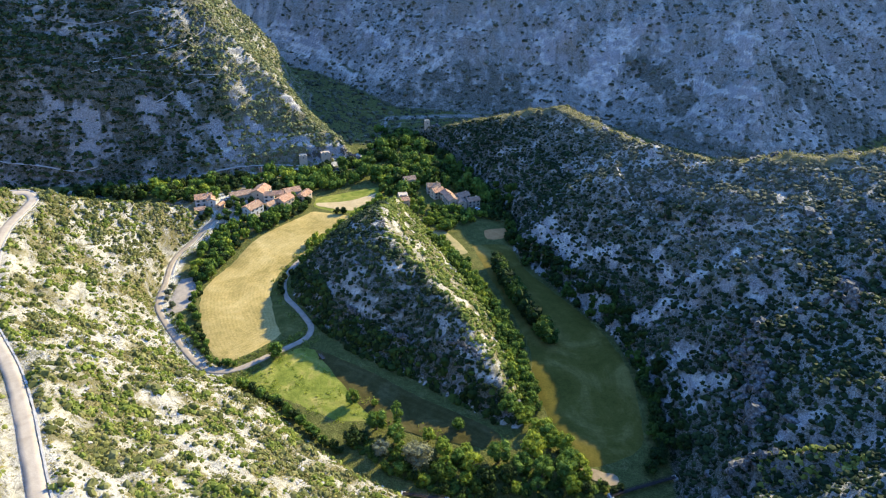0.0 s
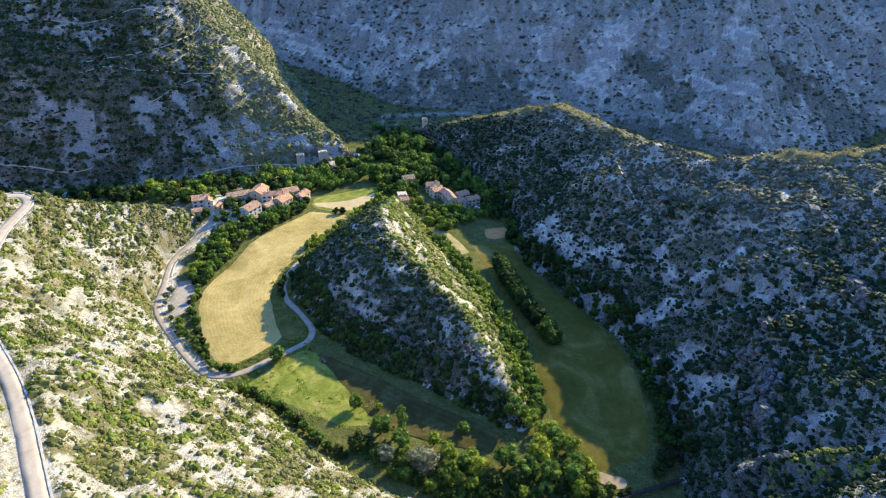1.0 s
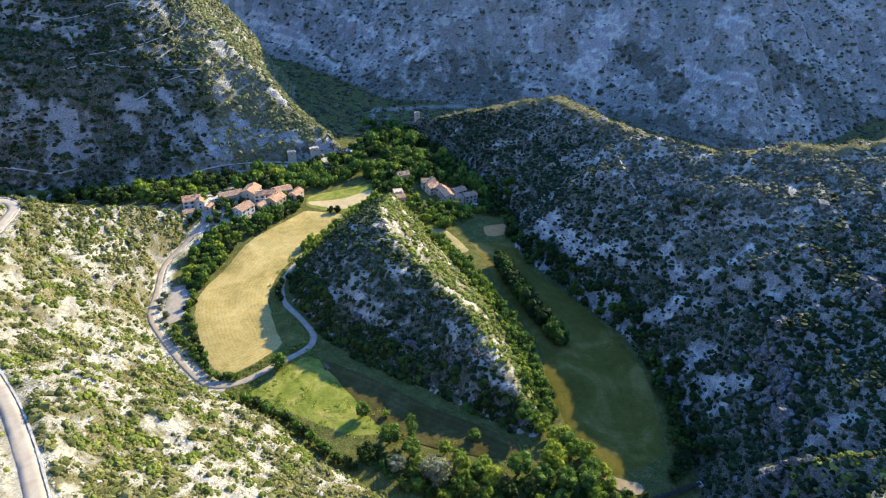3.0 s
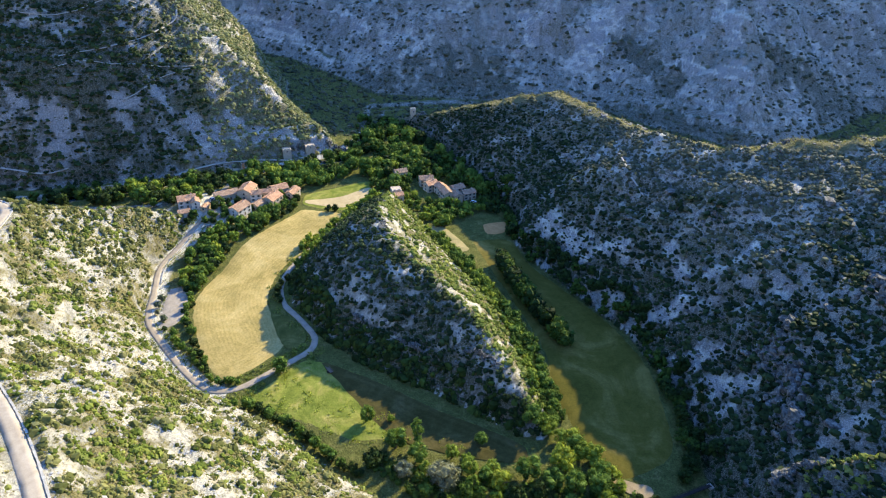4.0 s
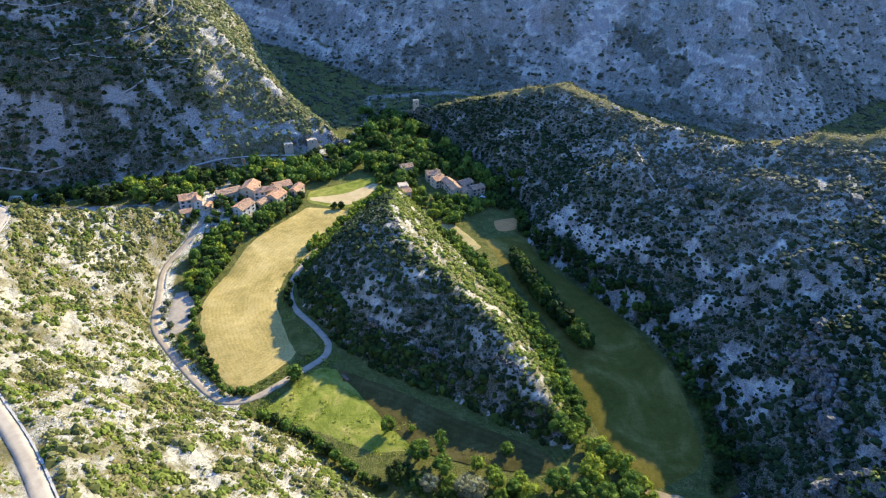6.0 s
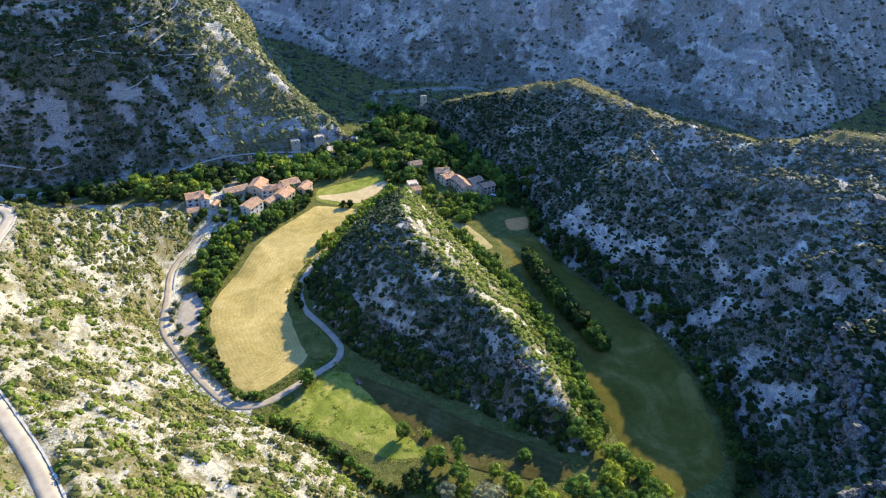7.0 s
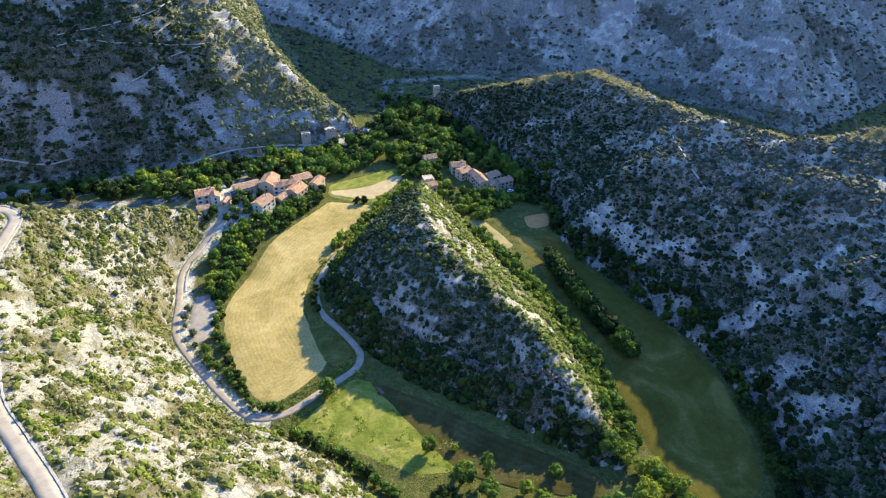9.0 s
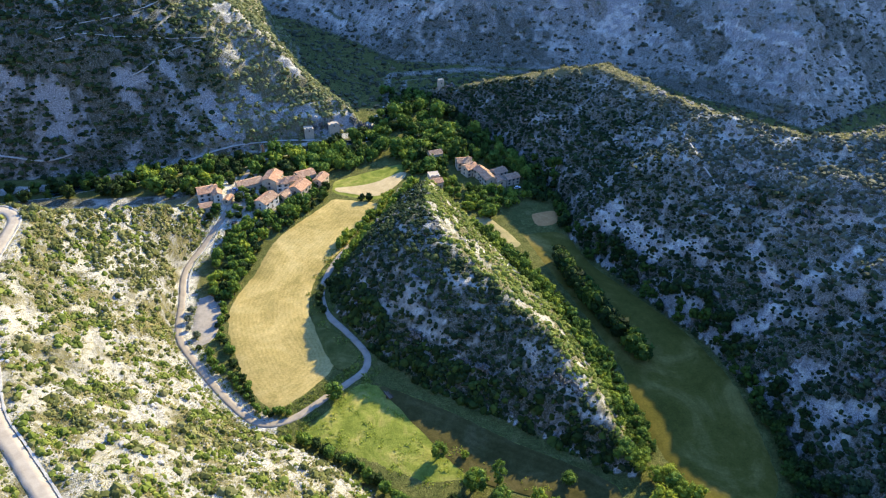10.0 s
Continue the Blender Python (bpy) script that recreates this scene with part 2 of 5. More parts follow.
def ground_material():
    """Limestone scree, bare rock ledges, low scrub and dry turf, the scrub darkened for shaded slopes and paled for
    haze; the attribute 'turf' says where soil has gathered, 'steep' where rock stands out.
    """
    mat, n, links, bsdf = material("limestone_ground", 0.95, 0.08)
    big = tex_noise(n, links, 0.035, 5, 0.6)
    mid = tex_noise(n, links, 0.22, 6, 0.7, distortion=0.6)
    fine = tex_noise(n, links, 1.6, 5, 0.75)
    scree = ramp(n, links, mid, [(0.3, (0.32, 0.28, 0.205)), (0.45, (0.52, 0.475, 0.375)), (0.62, (0.76, 0.71, 0.585))])
    rock = ramp(n, links, fine, [(0.3, (0.20, 0.19, 0.175)), (0.55, (0.40, 0.385, 0.35)), (0.75, (0.55, 0.53, 0.48))])
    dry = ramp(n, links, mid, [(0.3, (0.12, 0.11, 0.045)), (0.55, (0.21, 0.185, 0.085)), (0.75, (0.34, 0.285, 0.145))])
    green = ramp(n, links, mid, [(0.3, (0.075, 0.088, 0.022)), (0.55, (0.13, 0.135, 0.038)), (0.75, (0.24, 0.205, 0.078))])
    # Ground under scrub: one tone dark for shade, a paler one for haze.
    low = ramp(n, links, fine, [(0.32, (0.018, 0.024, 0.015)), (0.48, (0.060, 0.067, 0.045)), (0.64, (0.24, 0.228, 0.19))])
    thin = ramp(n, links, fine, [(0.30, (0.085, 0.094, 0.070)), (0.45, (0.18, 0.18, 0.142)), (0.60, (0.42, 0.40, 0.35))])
    low = mix(n, links, attribute(n, "haze_pale"), low, thin)
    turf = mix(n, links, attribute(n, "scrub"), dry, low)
    turf = mix(n, links, attribute(n, "lush"), turf, green)
    steep = ramp(n, links, attribute(n, "steep"), [(0.35, (0.0,)), (0.65, (1.0,))])
    base = mix(n, links, steep, scree, rock)
    add = n.new("ShaderNodeMath")
    add.operation = "MULTIPLY_ADD"
    links.new(mid, add.inputs[0])
    add.inputs[1].default_value = 0.9
    links.new(attribute(n, "turf"), add.inputs[2])
    add2 = n.new("ShaderNodeMath")
    add2.operation = "MULTIPLY_ADD"
    links.new(big, add2.inputs[0])
    add2.inputs[1].default_value = 0.5
    links.new(add.outputs[0], add2.inputs[2])
    add3 = n.new("ShaderNodeMath")
    add3.operation = "MULTIPLY_ADD"
    links.new(fine, add3.inputs[0])
    add3.inputs[1].default_value = 0.55
    links.new(add2.outputs[0], add3.inputs[2])
    cover = n.new("ShaderNodeMapRange")
    cover.inputs["From Min"].default_value, cover.inputs["From Max"].default_value = 1.20, 1.38
    links.new(add3.outputs[0], cover.inputs["Value"])
    col = mix(n, links, cover.outputs[0], base, turf)
    col = mix(n, links, 0.75, col, ramp(n, links, fine, [(0.34, (0.30,)), (0.60, (1.2,))]), "MULTIPLY")
    crumbs = tex_noise(n, links, 0.6, 4, 0.8, distortion=1.2)
    col = mix(n, links, 0.55, col, ramp(n, links, crumbs, [(0.36, (0.45,)), (0.52, (1.08,))]), "MULTIPLY")
    links.new(col, bsdf.inputs["Base Color"])
    bump(n, links, bsdf, fine, 1.0, 0.9)
    return mat


def leaf_material(name, dark, mid, light, patch=0.12, through_light=0.35):
    mat, n, links, bsdf = material(name, 0.75, 0.1)
    g = n.new("ShaderNodeNewGeometry")
    a = ramp(n, links, g.outputs["Random Per Island"], [(0.0, dark), (0.5, mid), (1.0, light)])
    o = n.new("ShaderNodeObjectInfo")
    b = ramp(n, links, o.outputs["Random"], [(0.0, (0.75, 0.8, 0.7)), (0.5, (1.0, 1.0, 1.0)), (1.0, (1.25, 1.12, 0.95))])
    col = mix(n, links, 1.0, a, b, "MULTIPLY")
    c = ramp(n, links, tex_noise(n, links, patch, 3), [(0.3, (0.7, 0.75, 0.7)), (0.7, (1.2, 1.15, 1.0))])
    col = mix(n, links, 1.0, col, c, "MULTIPLY")
    links.new(col, bsdf.inputs["Base Color"])
    t = n.new("ShaderNodeBsdfTranslucent")
    links.new(col, t.inputs["Color"])
    m = n.new("ShaderNodeMixShader")
    m.inputs[0].default_value = through_light
    links.new(bsdf.outputs[0], m.inputs[1])
    links.new(t.outputs[0], m.inputs[2])
    links.new(m.outputs[0], n["Material Output"].inputs["Surface"])
    return mat


M_GROUND = ground_material()
M_LEAF = leaf_material("broad_leaves", (0.058, 0.105, 0.020), (0.12, 0.20, 0.036), (0.215, 0.30, 0.06))
# Darker than real oak leaves, to deepen the shade at the hill's foot.
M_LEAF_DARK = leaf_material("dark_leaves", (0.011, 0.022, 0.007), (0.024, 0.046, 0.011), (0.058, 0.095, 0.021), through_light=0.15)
M_LEAF_LIME = leaf_material("young_leaves", (0.115, 0.17, 0.022), (0.235, 0.305, 0.042), (0.35, 0.40, 0.065))
M_LEAF_GREY = leaf_material("grey_leaves", (0.13, 0.145, 0.10), (0.20, 0.22, 0.15), (0.28, 0.30, 0.21))
M_LEAF_MID = leaf_material("hedge_leaves", (0.035, 0.065, 0.014), (0.072, 0.125, 0.023), (0.13, 0.19, 0.038))
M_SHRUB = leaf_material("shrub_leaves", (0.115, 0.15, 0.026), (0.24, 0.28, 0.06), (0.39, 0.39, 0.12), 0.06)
# Holm oak tone darkened to carry the slopes' shade in its colour.
M_SHRUB_SHADE = leaf_material("shade_dark_oak_leaves", (0.012, 0.025, 0.010), (0.026, 0.047, 0.018), (0.058, 0.085, 0.034), 0.05, 0.2)
M_SHRUB_OLIVE = leaf_material("olive_scrub_leaves", (0.125, 0.13, 0.042), (0.25, 0.24, 0.092), (0.39, 0.35, 0.17), 0.07)
# Scrub leaves paled to stand in for haze over distant slopes.
M_SHRUB_HAZE = leaf_material("hazed_scrub_leaves", (0.060, 0.074, 0.050), (0.105, 0.120, 0.084), (0.170, 0.180, 0.132), 0.03)
# Scrub leaves lightened so their colour carries the sunlight.
M_SHRUB_SUNLIT = leaf_material("sunlit_scrub_leaves", (0.095, 0.120, 0.055), (0.18, 0.21, 0.10), (0.29, 0.30, 0.165), 0.05)
M_TUFT = leaf_material("dry_grass", (0.17, 0.155, 0.055), (0.28, 0.24, 0.10), (0.40, 0.34, 0.17), 0.08)
M_BARK = noisy("bark", [(0.3, (0.09, 0.07, 0.05)), (0.7, (0.20, 0.165, 0.125))], 2.0)
M_ROAD = noisy("worn_asphalt", [(0.35, (0.27, 0.22, 0.16)), (0.65, (0.37, 0.305, 0.225))], 0.25, 6.0, 0.9, 0.01)
M_PALE_ROAD = noisy("bleached_asphalt", [(0.35, (0.36, 0.295, 0.215)), (0.65, (0.46, 0.385, 0.29))], 0.2, 5.0, 0.9, 0.01)
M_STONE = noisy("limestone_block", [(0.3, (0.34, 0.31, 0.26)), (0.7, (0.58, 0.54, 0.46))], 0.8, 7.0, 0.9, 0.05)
# Pale rock toned well below M_STONE, to put shade in its colour.
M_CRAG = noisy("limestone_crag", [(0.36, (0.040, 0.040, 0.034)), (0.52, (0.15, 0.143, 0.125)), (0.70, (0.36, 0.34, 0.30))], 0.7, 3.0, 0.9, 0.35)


# ---------------------------------------------------------------- mesh helpers
def raw_mesh(name, verts, faces, mat, smooth_shade=False):
    """A mesh from arrays of corners and of triangles or quads."""
    me = bpy.data.meshes.new(name)
    v, f = np.asarray(verts, np.float32), np.asarray(faces, np.int32)
    me.vertices.add(len(v))
    me.vertices.foreach_set("co", v.ravel())
    me.loops.add(f.size)
    me.loops.foreach_set("vertex_index", f.ravel())
    me.polygons.add(len(f))
    me.polygons.foreach_set("loop_start", np.arange(0, f.size, f.shape[1], dtype=np.int32))
    me.polygons.foreach_set("use_smooth", np.full(len(f), smooth_shade))
    me.update(calc_edges=True)
    me.materials.append(mat)
    return me


def part(name, bm, mat, parent, label=""):
    me = bpy.data.meshes.new(name)
    bm.to_mesh(me)
    bm.free()
    me.materials.append(mat)
    ob = new(name, me)
    ob.parent = parent
    return tagged(ob, label)


def add_float(me, name, values):
    me.attributes.new(name, "FLOAT", "POINT").data.foreach_set("value", np.asarray(values, np.float32))


# ---------------------------------------------------------------- the ground, one sheet to the horizon
def axis(parts):
    out = []
    for a, b, n in parts:
        out.extend(np.linspace(a, b, n, endpoint=False))
    return np.array(out + [parts[-1][1]])


gx = axis([(-4200, -1200, 8), (-1200, -520, 20), (-520, -275, 60), (-275, 290, 315), (290, 520, 76), (520, 1200, 24), (1200, 4200, 8)])
gy = axis([(-4200, -600, 8), (-600, 0, 20), (0, 110, 24), (110, 610, 280), (610, 860, 100), (860, 1400, 30), (1400, 4800, 8)])
GX, GY = np.meshgrid(gx, gy)
GZ = height(GX.ravel(), GY.ravel()).reshape(GX.shape)
nx, ny = len(gx), len(gy)
quad = (np.arange(ny - 1)[:, None] * nx + np.arange(nx - 1)[None, :]).ravel()
me = raw_mesh("ground", np.column_stack([GX.ravel(), GY.ravel(), GZ.ravel()]), np.column_stack([quad, quad + 1, quad + 1 + nx, quad + nx]), M_GROUND, True)
sy, sx = np.gradient(GZ, gy, gx)
steep = np.hypot(sx, sy)
add_float(me, "steep", np.clip((steep - 0.75) / 0.8, 0, 1).ravel())
flat = smooth(0.35, 0.12, steep) * smooth(12, 4, GZ)


def bowl_distance(x, y):
    d, _, _ = to_line(x, y, BOWL_FOOT)
    return np.where(inside(x, y, BOWL_OUT), d, -d)


def beyond(x, y, foot):
    d, _, s = to_line(x, y, foot)
    return np.where(s > 0, d, -d)


def patchy(x, y, size, low, high, seed):
    return smooth(low, high, fbm(x, y, size, 4, seed))


def sunny_cover(x, y):
    """Where scrub grows on the sunlit slope: 0 bare, 1 thick."""
    return 0.22 + 0.78 * patchy(x, y, 7.5, -0.12, 0.26, 101) * (0.7 + 0.3 * patchy(x, y, 60, -0.3, 0.2, 102))


def streaks(x, y, size, run, low, high, seed):
    """Patches drawn out along the fall of a slope, broken by a finer pattern."""
    c, s = math.cos(run), math.sin(run)
    long_way = fbm((c * x + s * y) / 2.6, c * y - s * x, size, 4, seed)
    return smooth(low, high, 0.6 * long_way + 0.55 * fbm(x, y, size * 0.55, 4, seed + 40))


# bare chutes of scree, each from one end to the other with its half width, and thickly wooded hollows
SHADY_SCREE = [(72, 385, 82, 355, 5), (83, 350, 100, 343, 4), (84, 331, 93, 315, 3), (93, 301, 113, 296, 4.5), (106, 271, 120, 262, 4.5), (112, 249, 127, 238, 3.5), (109, 238, 117, 231, 2.5), (132, 299, 152, 298, 3),
               (135, 273, 153, 270, 2.2), (90, 210, 99, 218, 3), (133, 196, 145, 196, 1.8), (119, 326, 122, 309, 2.2), (158, 286, 170, 286, 2)]
WEST_SCREE = [(-273, 489, -264, 487, 3.6), (-254, 487, -241, 486, 3), (-165, 511, -158, 504, 4), (-214, 498, -196, 502, 1.8), (-186, 509, -178, 508, 2), (-208, 494, -200, 493, 1.8), (-160, 554, -151, 552, 2),
              (-117, 547, -107, 548, 2), (-142, 521, -131, 523, 2), (-255, 476, -239, 479, 1.5)]
FAR_SCREE = [(147, 676, 190, 712, 10), (271, 662, 278, 628, 5), (-141, 815, -86, 742, 4), (101, 725, 112, 702, 5), (-16, 701, 8, 713, 4), (-181, 846, -147, 804, 6), (-73, 787, -49, 757, 4), (234, 641, 276, 587, 4)]
FAR_WOODS = [(-90, 678, 77, 665, 23), (-56, 602, -9, 573, 12), (175, 628, 266, 542, 9), (319, 624, 425, 616, 22), (195, 690, 222, 627, 9)]


def chutes(x, y, lines):
    wander, k = fbm(x, y, 8, 4, 171), np.zeros(x.shape)
    for ax, ay, bx, by, w in lines:
        d, _, _ = to_line(x, y, [(ax, ay), (bx, by)])
        k = np.maximum(k, smooth(1.35 * w, 0.75 * w, d + 1.5 * w * wander))
    return k


def shady_cover(x, y):
    low_ground = smooth(46, 10, bowl_distance(x, y)) * smooth(330, 270, y)
    grown = np.maximum(0.50 + 0.50 * streaks(x, y, 8.0, 2.4, -0.27, 0.04, 111), 0.95 * low_ground)
    return grown * (1 - 0.72 * chutes(x, y, SHADY_SCREE))


def hill_foot_cover(x, y):
    """The foot of the hill's steep side is thickly overgrown."""
    d, _, _ = to_line(x, y, HILL_FOOT[:13])
    return 0.95 * smooth(20, 8, d)


def ledge_rock(x, y):
    """Bands of bare rock that run level round the hill."""
    h = bare_height(x, y) / 5.2 + 0.55 * fbm(x, y, 22, 3, 177)
    band = smooth(0.20, 0.07, np.abs(h - np.floor(h) - 0.5))
    return band * smooth(-0.02, 0.16, fbm(x, y, 9, 3, 178))


def hill_cover(x, y):
    _, _, side = to_line(x, y, HILL_CREST)
    grown = streaks(x, y, 6, 2.2, -0.25, 0.04, 121)
    return np.maximum(np.clip(grown + np.where(side < 0, 0.5 * (1 - grown), -0.10), 0, 1), hill_foot_cover(x, y))


def west_cover(x, y):
    return (0.56 + 0.44 * streaks(x, y, 9, 0.35, -0.26, 0.06, 131)) * (1 - 0.82 * chutes(x, y, WEST_SCREE))


def far_cover(x, y):
    grown = np.maximum(0.48 + 0.52 * streaks(x, y, 7, 1.9, -0.22, 0.10, 141), smooth(40, 5, beyond(x, y, FAR_FOOT)))
    return np.maximum(grown * (1 - 0.9 * chutes(x, y, FAR_SCREE)), chutes(x, y, FAR_WOODS))


fx, fy = GX.ravel(), GY.ravel()
flat = flat * np.where(fx < -95, smooth(2, 14, -bowl_distance(fx, fy)), 1.0).reshape(flat.shape)
on_bowl = bowl_distance(fx, fy) > 0
turf = np.where(on_bowl & (fx < 20) & (fy < 430), 0.30 * sunny_cover(fx, fy) + 0.17, 0.0)
turf = np.where(on_bowl & ((fx >= 20) | (fy >= 430)), 0.06 + 0.40 * shady_cover(fx, fy), turf)
turf = np.where(inside(fx, fy, HILL_FOOT), 0.21 + 0.24 * hill_cover(fx, fy) - 0.22 * ledge_rock(fx, fy), turf)
turf = turf + 0.08 * (inside(fx, fy, HILL_FOOT) & (to_line(fx, fy, HILL_CREST)[2] > 0))
turf = np.where(beyond(fx, fy, WEST_FOOT) > 0, 0.06 + 0.39 * west_cover(fx, fy) - 0.05 * smooth(-195, -150, fx), turf)
turf = np.where(beyond(fx, fy, FAR_FOOT) > -80, 0.10 + 0.34 * far_cover(fx, fy), turf)
rim, _, _ = to_line(fx, fy, RIGHT_CREST)
turf = np.maximum(turf, 0.55 * smooth(11, 4, rim) * (fy > 300))
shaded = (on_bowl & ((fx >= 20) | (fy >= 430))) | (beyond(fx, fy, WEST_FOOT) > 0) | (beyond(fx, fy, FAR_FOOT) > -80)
# Shade put into the ground colour; eased on the sunlit shoulder and flank.
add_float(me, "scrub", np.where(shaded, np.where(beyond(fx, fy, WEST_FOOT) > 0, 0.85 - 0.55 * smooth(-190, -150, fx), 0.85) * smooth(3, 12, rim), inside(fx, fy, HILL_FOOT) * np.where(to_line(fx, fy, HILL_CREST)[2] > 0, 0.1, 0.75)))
# Paler ground colour in place of haze on the far and upper slopes.
add_float(me, "haze_pale", np.where(beyond(fx, fy, FAR_FOOT) > -80, 1 - 0.8 * chutes(fx, fy, FAR_WOODS), smooth(20, 55, GZ.ravel()) * (fx > 20)))
add_float(me, "lush", flat.ravel())
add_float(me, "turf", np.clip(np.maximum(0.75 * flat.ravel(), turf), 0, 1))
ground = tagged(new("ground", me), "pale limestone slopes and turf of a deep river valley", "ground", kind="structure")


# ---------------------------------------------------------------- sheets laid on the ground
def sheet(name, outline, mat, lift, label, category, step=2.0, ragged=0.8, rim_lift=-0.08):
    """A field that follows the ground inside a rounded outline."""
    run = curve_line(list(outline) + [outline[0]], 3.0)[:-1]
    poly = [tuple(p) for p in run]
    lo, hi = run.min(0) - step, run.max(0) + step
    xs, ys = np.arange(lo[0], hi[0], step), np.arange(lo[1], hi[1], step)
    X, Y = np.meshgrid(xs, ys)
    X, Y = X.ravel(), Y.ravel()
    ids = np.arange(len(X)).reshape(len(ys), len(xs))
    q = np.column_stack([ids[:-1, :-1].ravel(), ids[:-1, 1:].ravel(), ids[1:, 1:].ravel(), ids[1:, :-1].ravel()])
    q = q[inside(X[q].mean(1), Y[q].mean(1), poly)]
    used, counts = np.unique(q, return_counts=True)
    remap = np.zeros(len(X), int)
    remap[used] = np.arange(len(used))
    rim = used[counts < 4]
    ring = np.array(poly + poly[:1])
    ring = np.vstack([ring[:-1] + (ring[1:] - ring[:-1]) * u for u in np.arange(8) / 8])
    for k in rim:
        X[k], Y[k] = ring[np.argmin((ring[:, 0] - X[k]) ** 2 + (ring[:, 1] - Y[k]) ** 2)]
    X[rim] += ragged * 0.5 * vnoise(X[rim] / 3.1, Y[rim] / 3.1, 5)
    Y[rim] += ragged * 0.5 * vnoise(X[rim] / 3.1 + 50, Y[rim] / 3.1, 6)
    Z = height(X[used], Y[used]) + lift
    Z[counts < 4] += rim_lift - lift
    me = raw_mesh(name, np.column_stack([X[used], Y[used], Z]), remap[q], mat, True)
    add_float(me, "edge", to_line(X[used], Y[used], poly + poly[:1])[0])
    return tagged(new(name, me), label, category, kind="structure")


def ribbon(name, run, half, mat, lift, label, category):
    p = np.array(run)
    t = np.gradient(p[:, :2], axis=0)
    t /= np.linalg.norm(t, axis=1)[:, None]
    side = np.column_stack([-t[:, 1], t[:, 0]])
    rows = []
    for u in (-1.0, -0.9, -0.3, 0.3, 0.9, 1.0):
        w = half * u + 0.25 * (abs(u) > 0.95) * vnoise(p[:, 0] / 2.3 + u, p[:, 1] / 2.3, 9)
        drop = 0.06 if abs(u) < 0.95 else -0.25
        rows.append(np.column_stack([p[:, :2] + side * w[:, None] if np.ndim(w) else p[:, :2] + side * w, p[:, 2] + lift + drop - 0.05 * abs(u)]))
    v = np.stack(rows, 1).reshape(-1, 3)
    k, m = len(p), len(rows)
    ids = np.arange(k * m).reshape(k, m)
    q = np.column_stack([ids[:-1, :-1].ravel(), ids[:-1, 1:].ravel(), ids[1:, 1:].ravel(), ids[1:, :-1].ravel()])[:, ::-1]
    return tagged(new(name, raw_mesh(name, v, q, mat, True)), label, category, kind="structure")


def field_material(name, tones, rows, depth, patch=0.035, fine_at=1.2, relief=0.15):
    """Grass or hay: broad tones, wheel and swath lines that follow the field's edge, and a fine stubble."""
    mat, n, links, bsdf = material(name, 0.95, 0.05)
    big = tex_noise(n, links, patch, 5, 0.65, distortion=0.8)
    mid = tex_noise(n, links, 0.3, 5, 0.7)
    fine = tex_noise(n, links, fine_at, 5, 0.85)
    wob = n.new("ShaderNodeMath")
    wob.operation = "MULTIPLY_ADD"
    links.new(mid, wob.inputs[0])
    wob.inputs[1].default_value = 2.2
    links.new(attribute(n, "edge"), wob.inputs[2])
    ang = n.new("ShaderNodeMath")
    ang.operation = "MULTIPLY"
    links.new(wob.outputs[0], ang.inputs[0])
    ang.inputs[1].default_value = math.tau / rows
    wave = n.new("ShaderNodeMath")
    wave.operation = "SINE"
    links.new(ang.outputs[0], wave.inputs[0])
    half = n.new("ShaderNodeMath")
    half.operation = "MULTIPLY_ADD"
    links.new(wave.outputs[0], half.inputs[0])
    half.inputs[1].default_value, half.inputs[2].default_value = 0.5, 0.5
    col = ramp(n, links, big, [(0.3, tones[0]), (0.5, tones[1]), (0.68, tones[2])])
    col = mix(n, links, 0.6, col, ramp(n, links, mid, [(0.3, (0.66, 0.72, 0.6)), (0.7, (1.2, 1.15, 1.1))]), "MULTIPLY")
    col = mix(n, links, depth, col, ramp(n, links, half.outputs[0], [(0.1, (0.66, 0.72, 0.6)), (0.8, (1.15, 1.12, 1.08))]), "MULTIPLY")
    col = mix(n, links, 0.65, col, ramp(n, links, fine, [(0.3, (0.5,)), (0.7, (1.25,))]), "MULTIPLY")
    links.new(col, bsdf.inputs["Base Color"])
    bump(n, links, bsdf, fine, 0.7, relief)
    return mat


M_HAY = field_material("mown_hay", ((0.25, 0.195, 0.065), (0.39, 0.295, 0.112), (0.50, 0.385, 0.17)), 1.9, 0.22)
M_MEADOW = field_material("rough_meadow", ((0.12, 0.15, 0.024), (0.205, 0.225, 0.043), (0.34, 0.295, 0.09)), 7.0, 0.4, 0.1, 0.8, 0.4)
M_GRASS = field_material("green_field", ((0.074, 0.068, 0.012), (0.110, 0.094, 0.019), (0.225, 0.175, 0.052)), 4.5, 0.10, 0.03, 1.0, 0.2)
M_VERGE = field_material("verge_grass", ((0.066, 0.070, 0.017), (0.098, 0.10, 0.026), (0.17, 0.15, 0.05)), 5.0, 0.15, 0.1, 1.0, 0.3)
M_SOIL = noisy("bare_soil", [(0.35, (0.38, 0.18, 0.06)), (0.65, (0.50, 0.255, 0.09))], 0.3, 3.0, 0.95, 0.1)

M_SCREE = noisy("grey_gravel", [(0.3, (0.25, 0.21, 0.16)), (0.7, (0.38, 0.325, 0.255))], 0.4, 3.0, 0.95, 0.2)
M_TRACK_SOIL = noisy("trodden_earth", [(0.3, (0.21, 0.155, 0.085)), (0.7, (0.34, 0.26, 0.15))], 0.25, 2.5, 0.95, 0.08)
M_DRY = noisy("dry_grass_bank", [(0.3, (0.20, 0.18, 0.07)), (0.7, (0.40, 0.31, 0.14))], 0.2, 2.0, 0.95, 0.1)

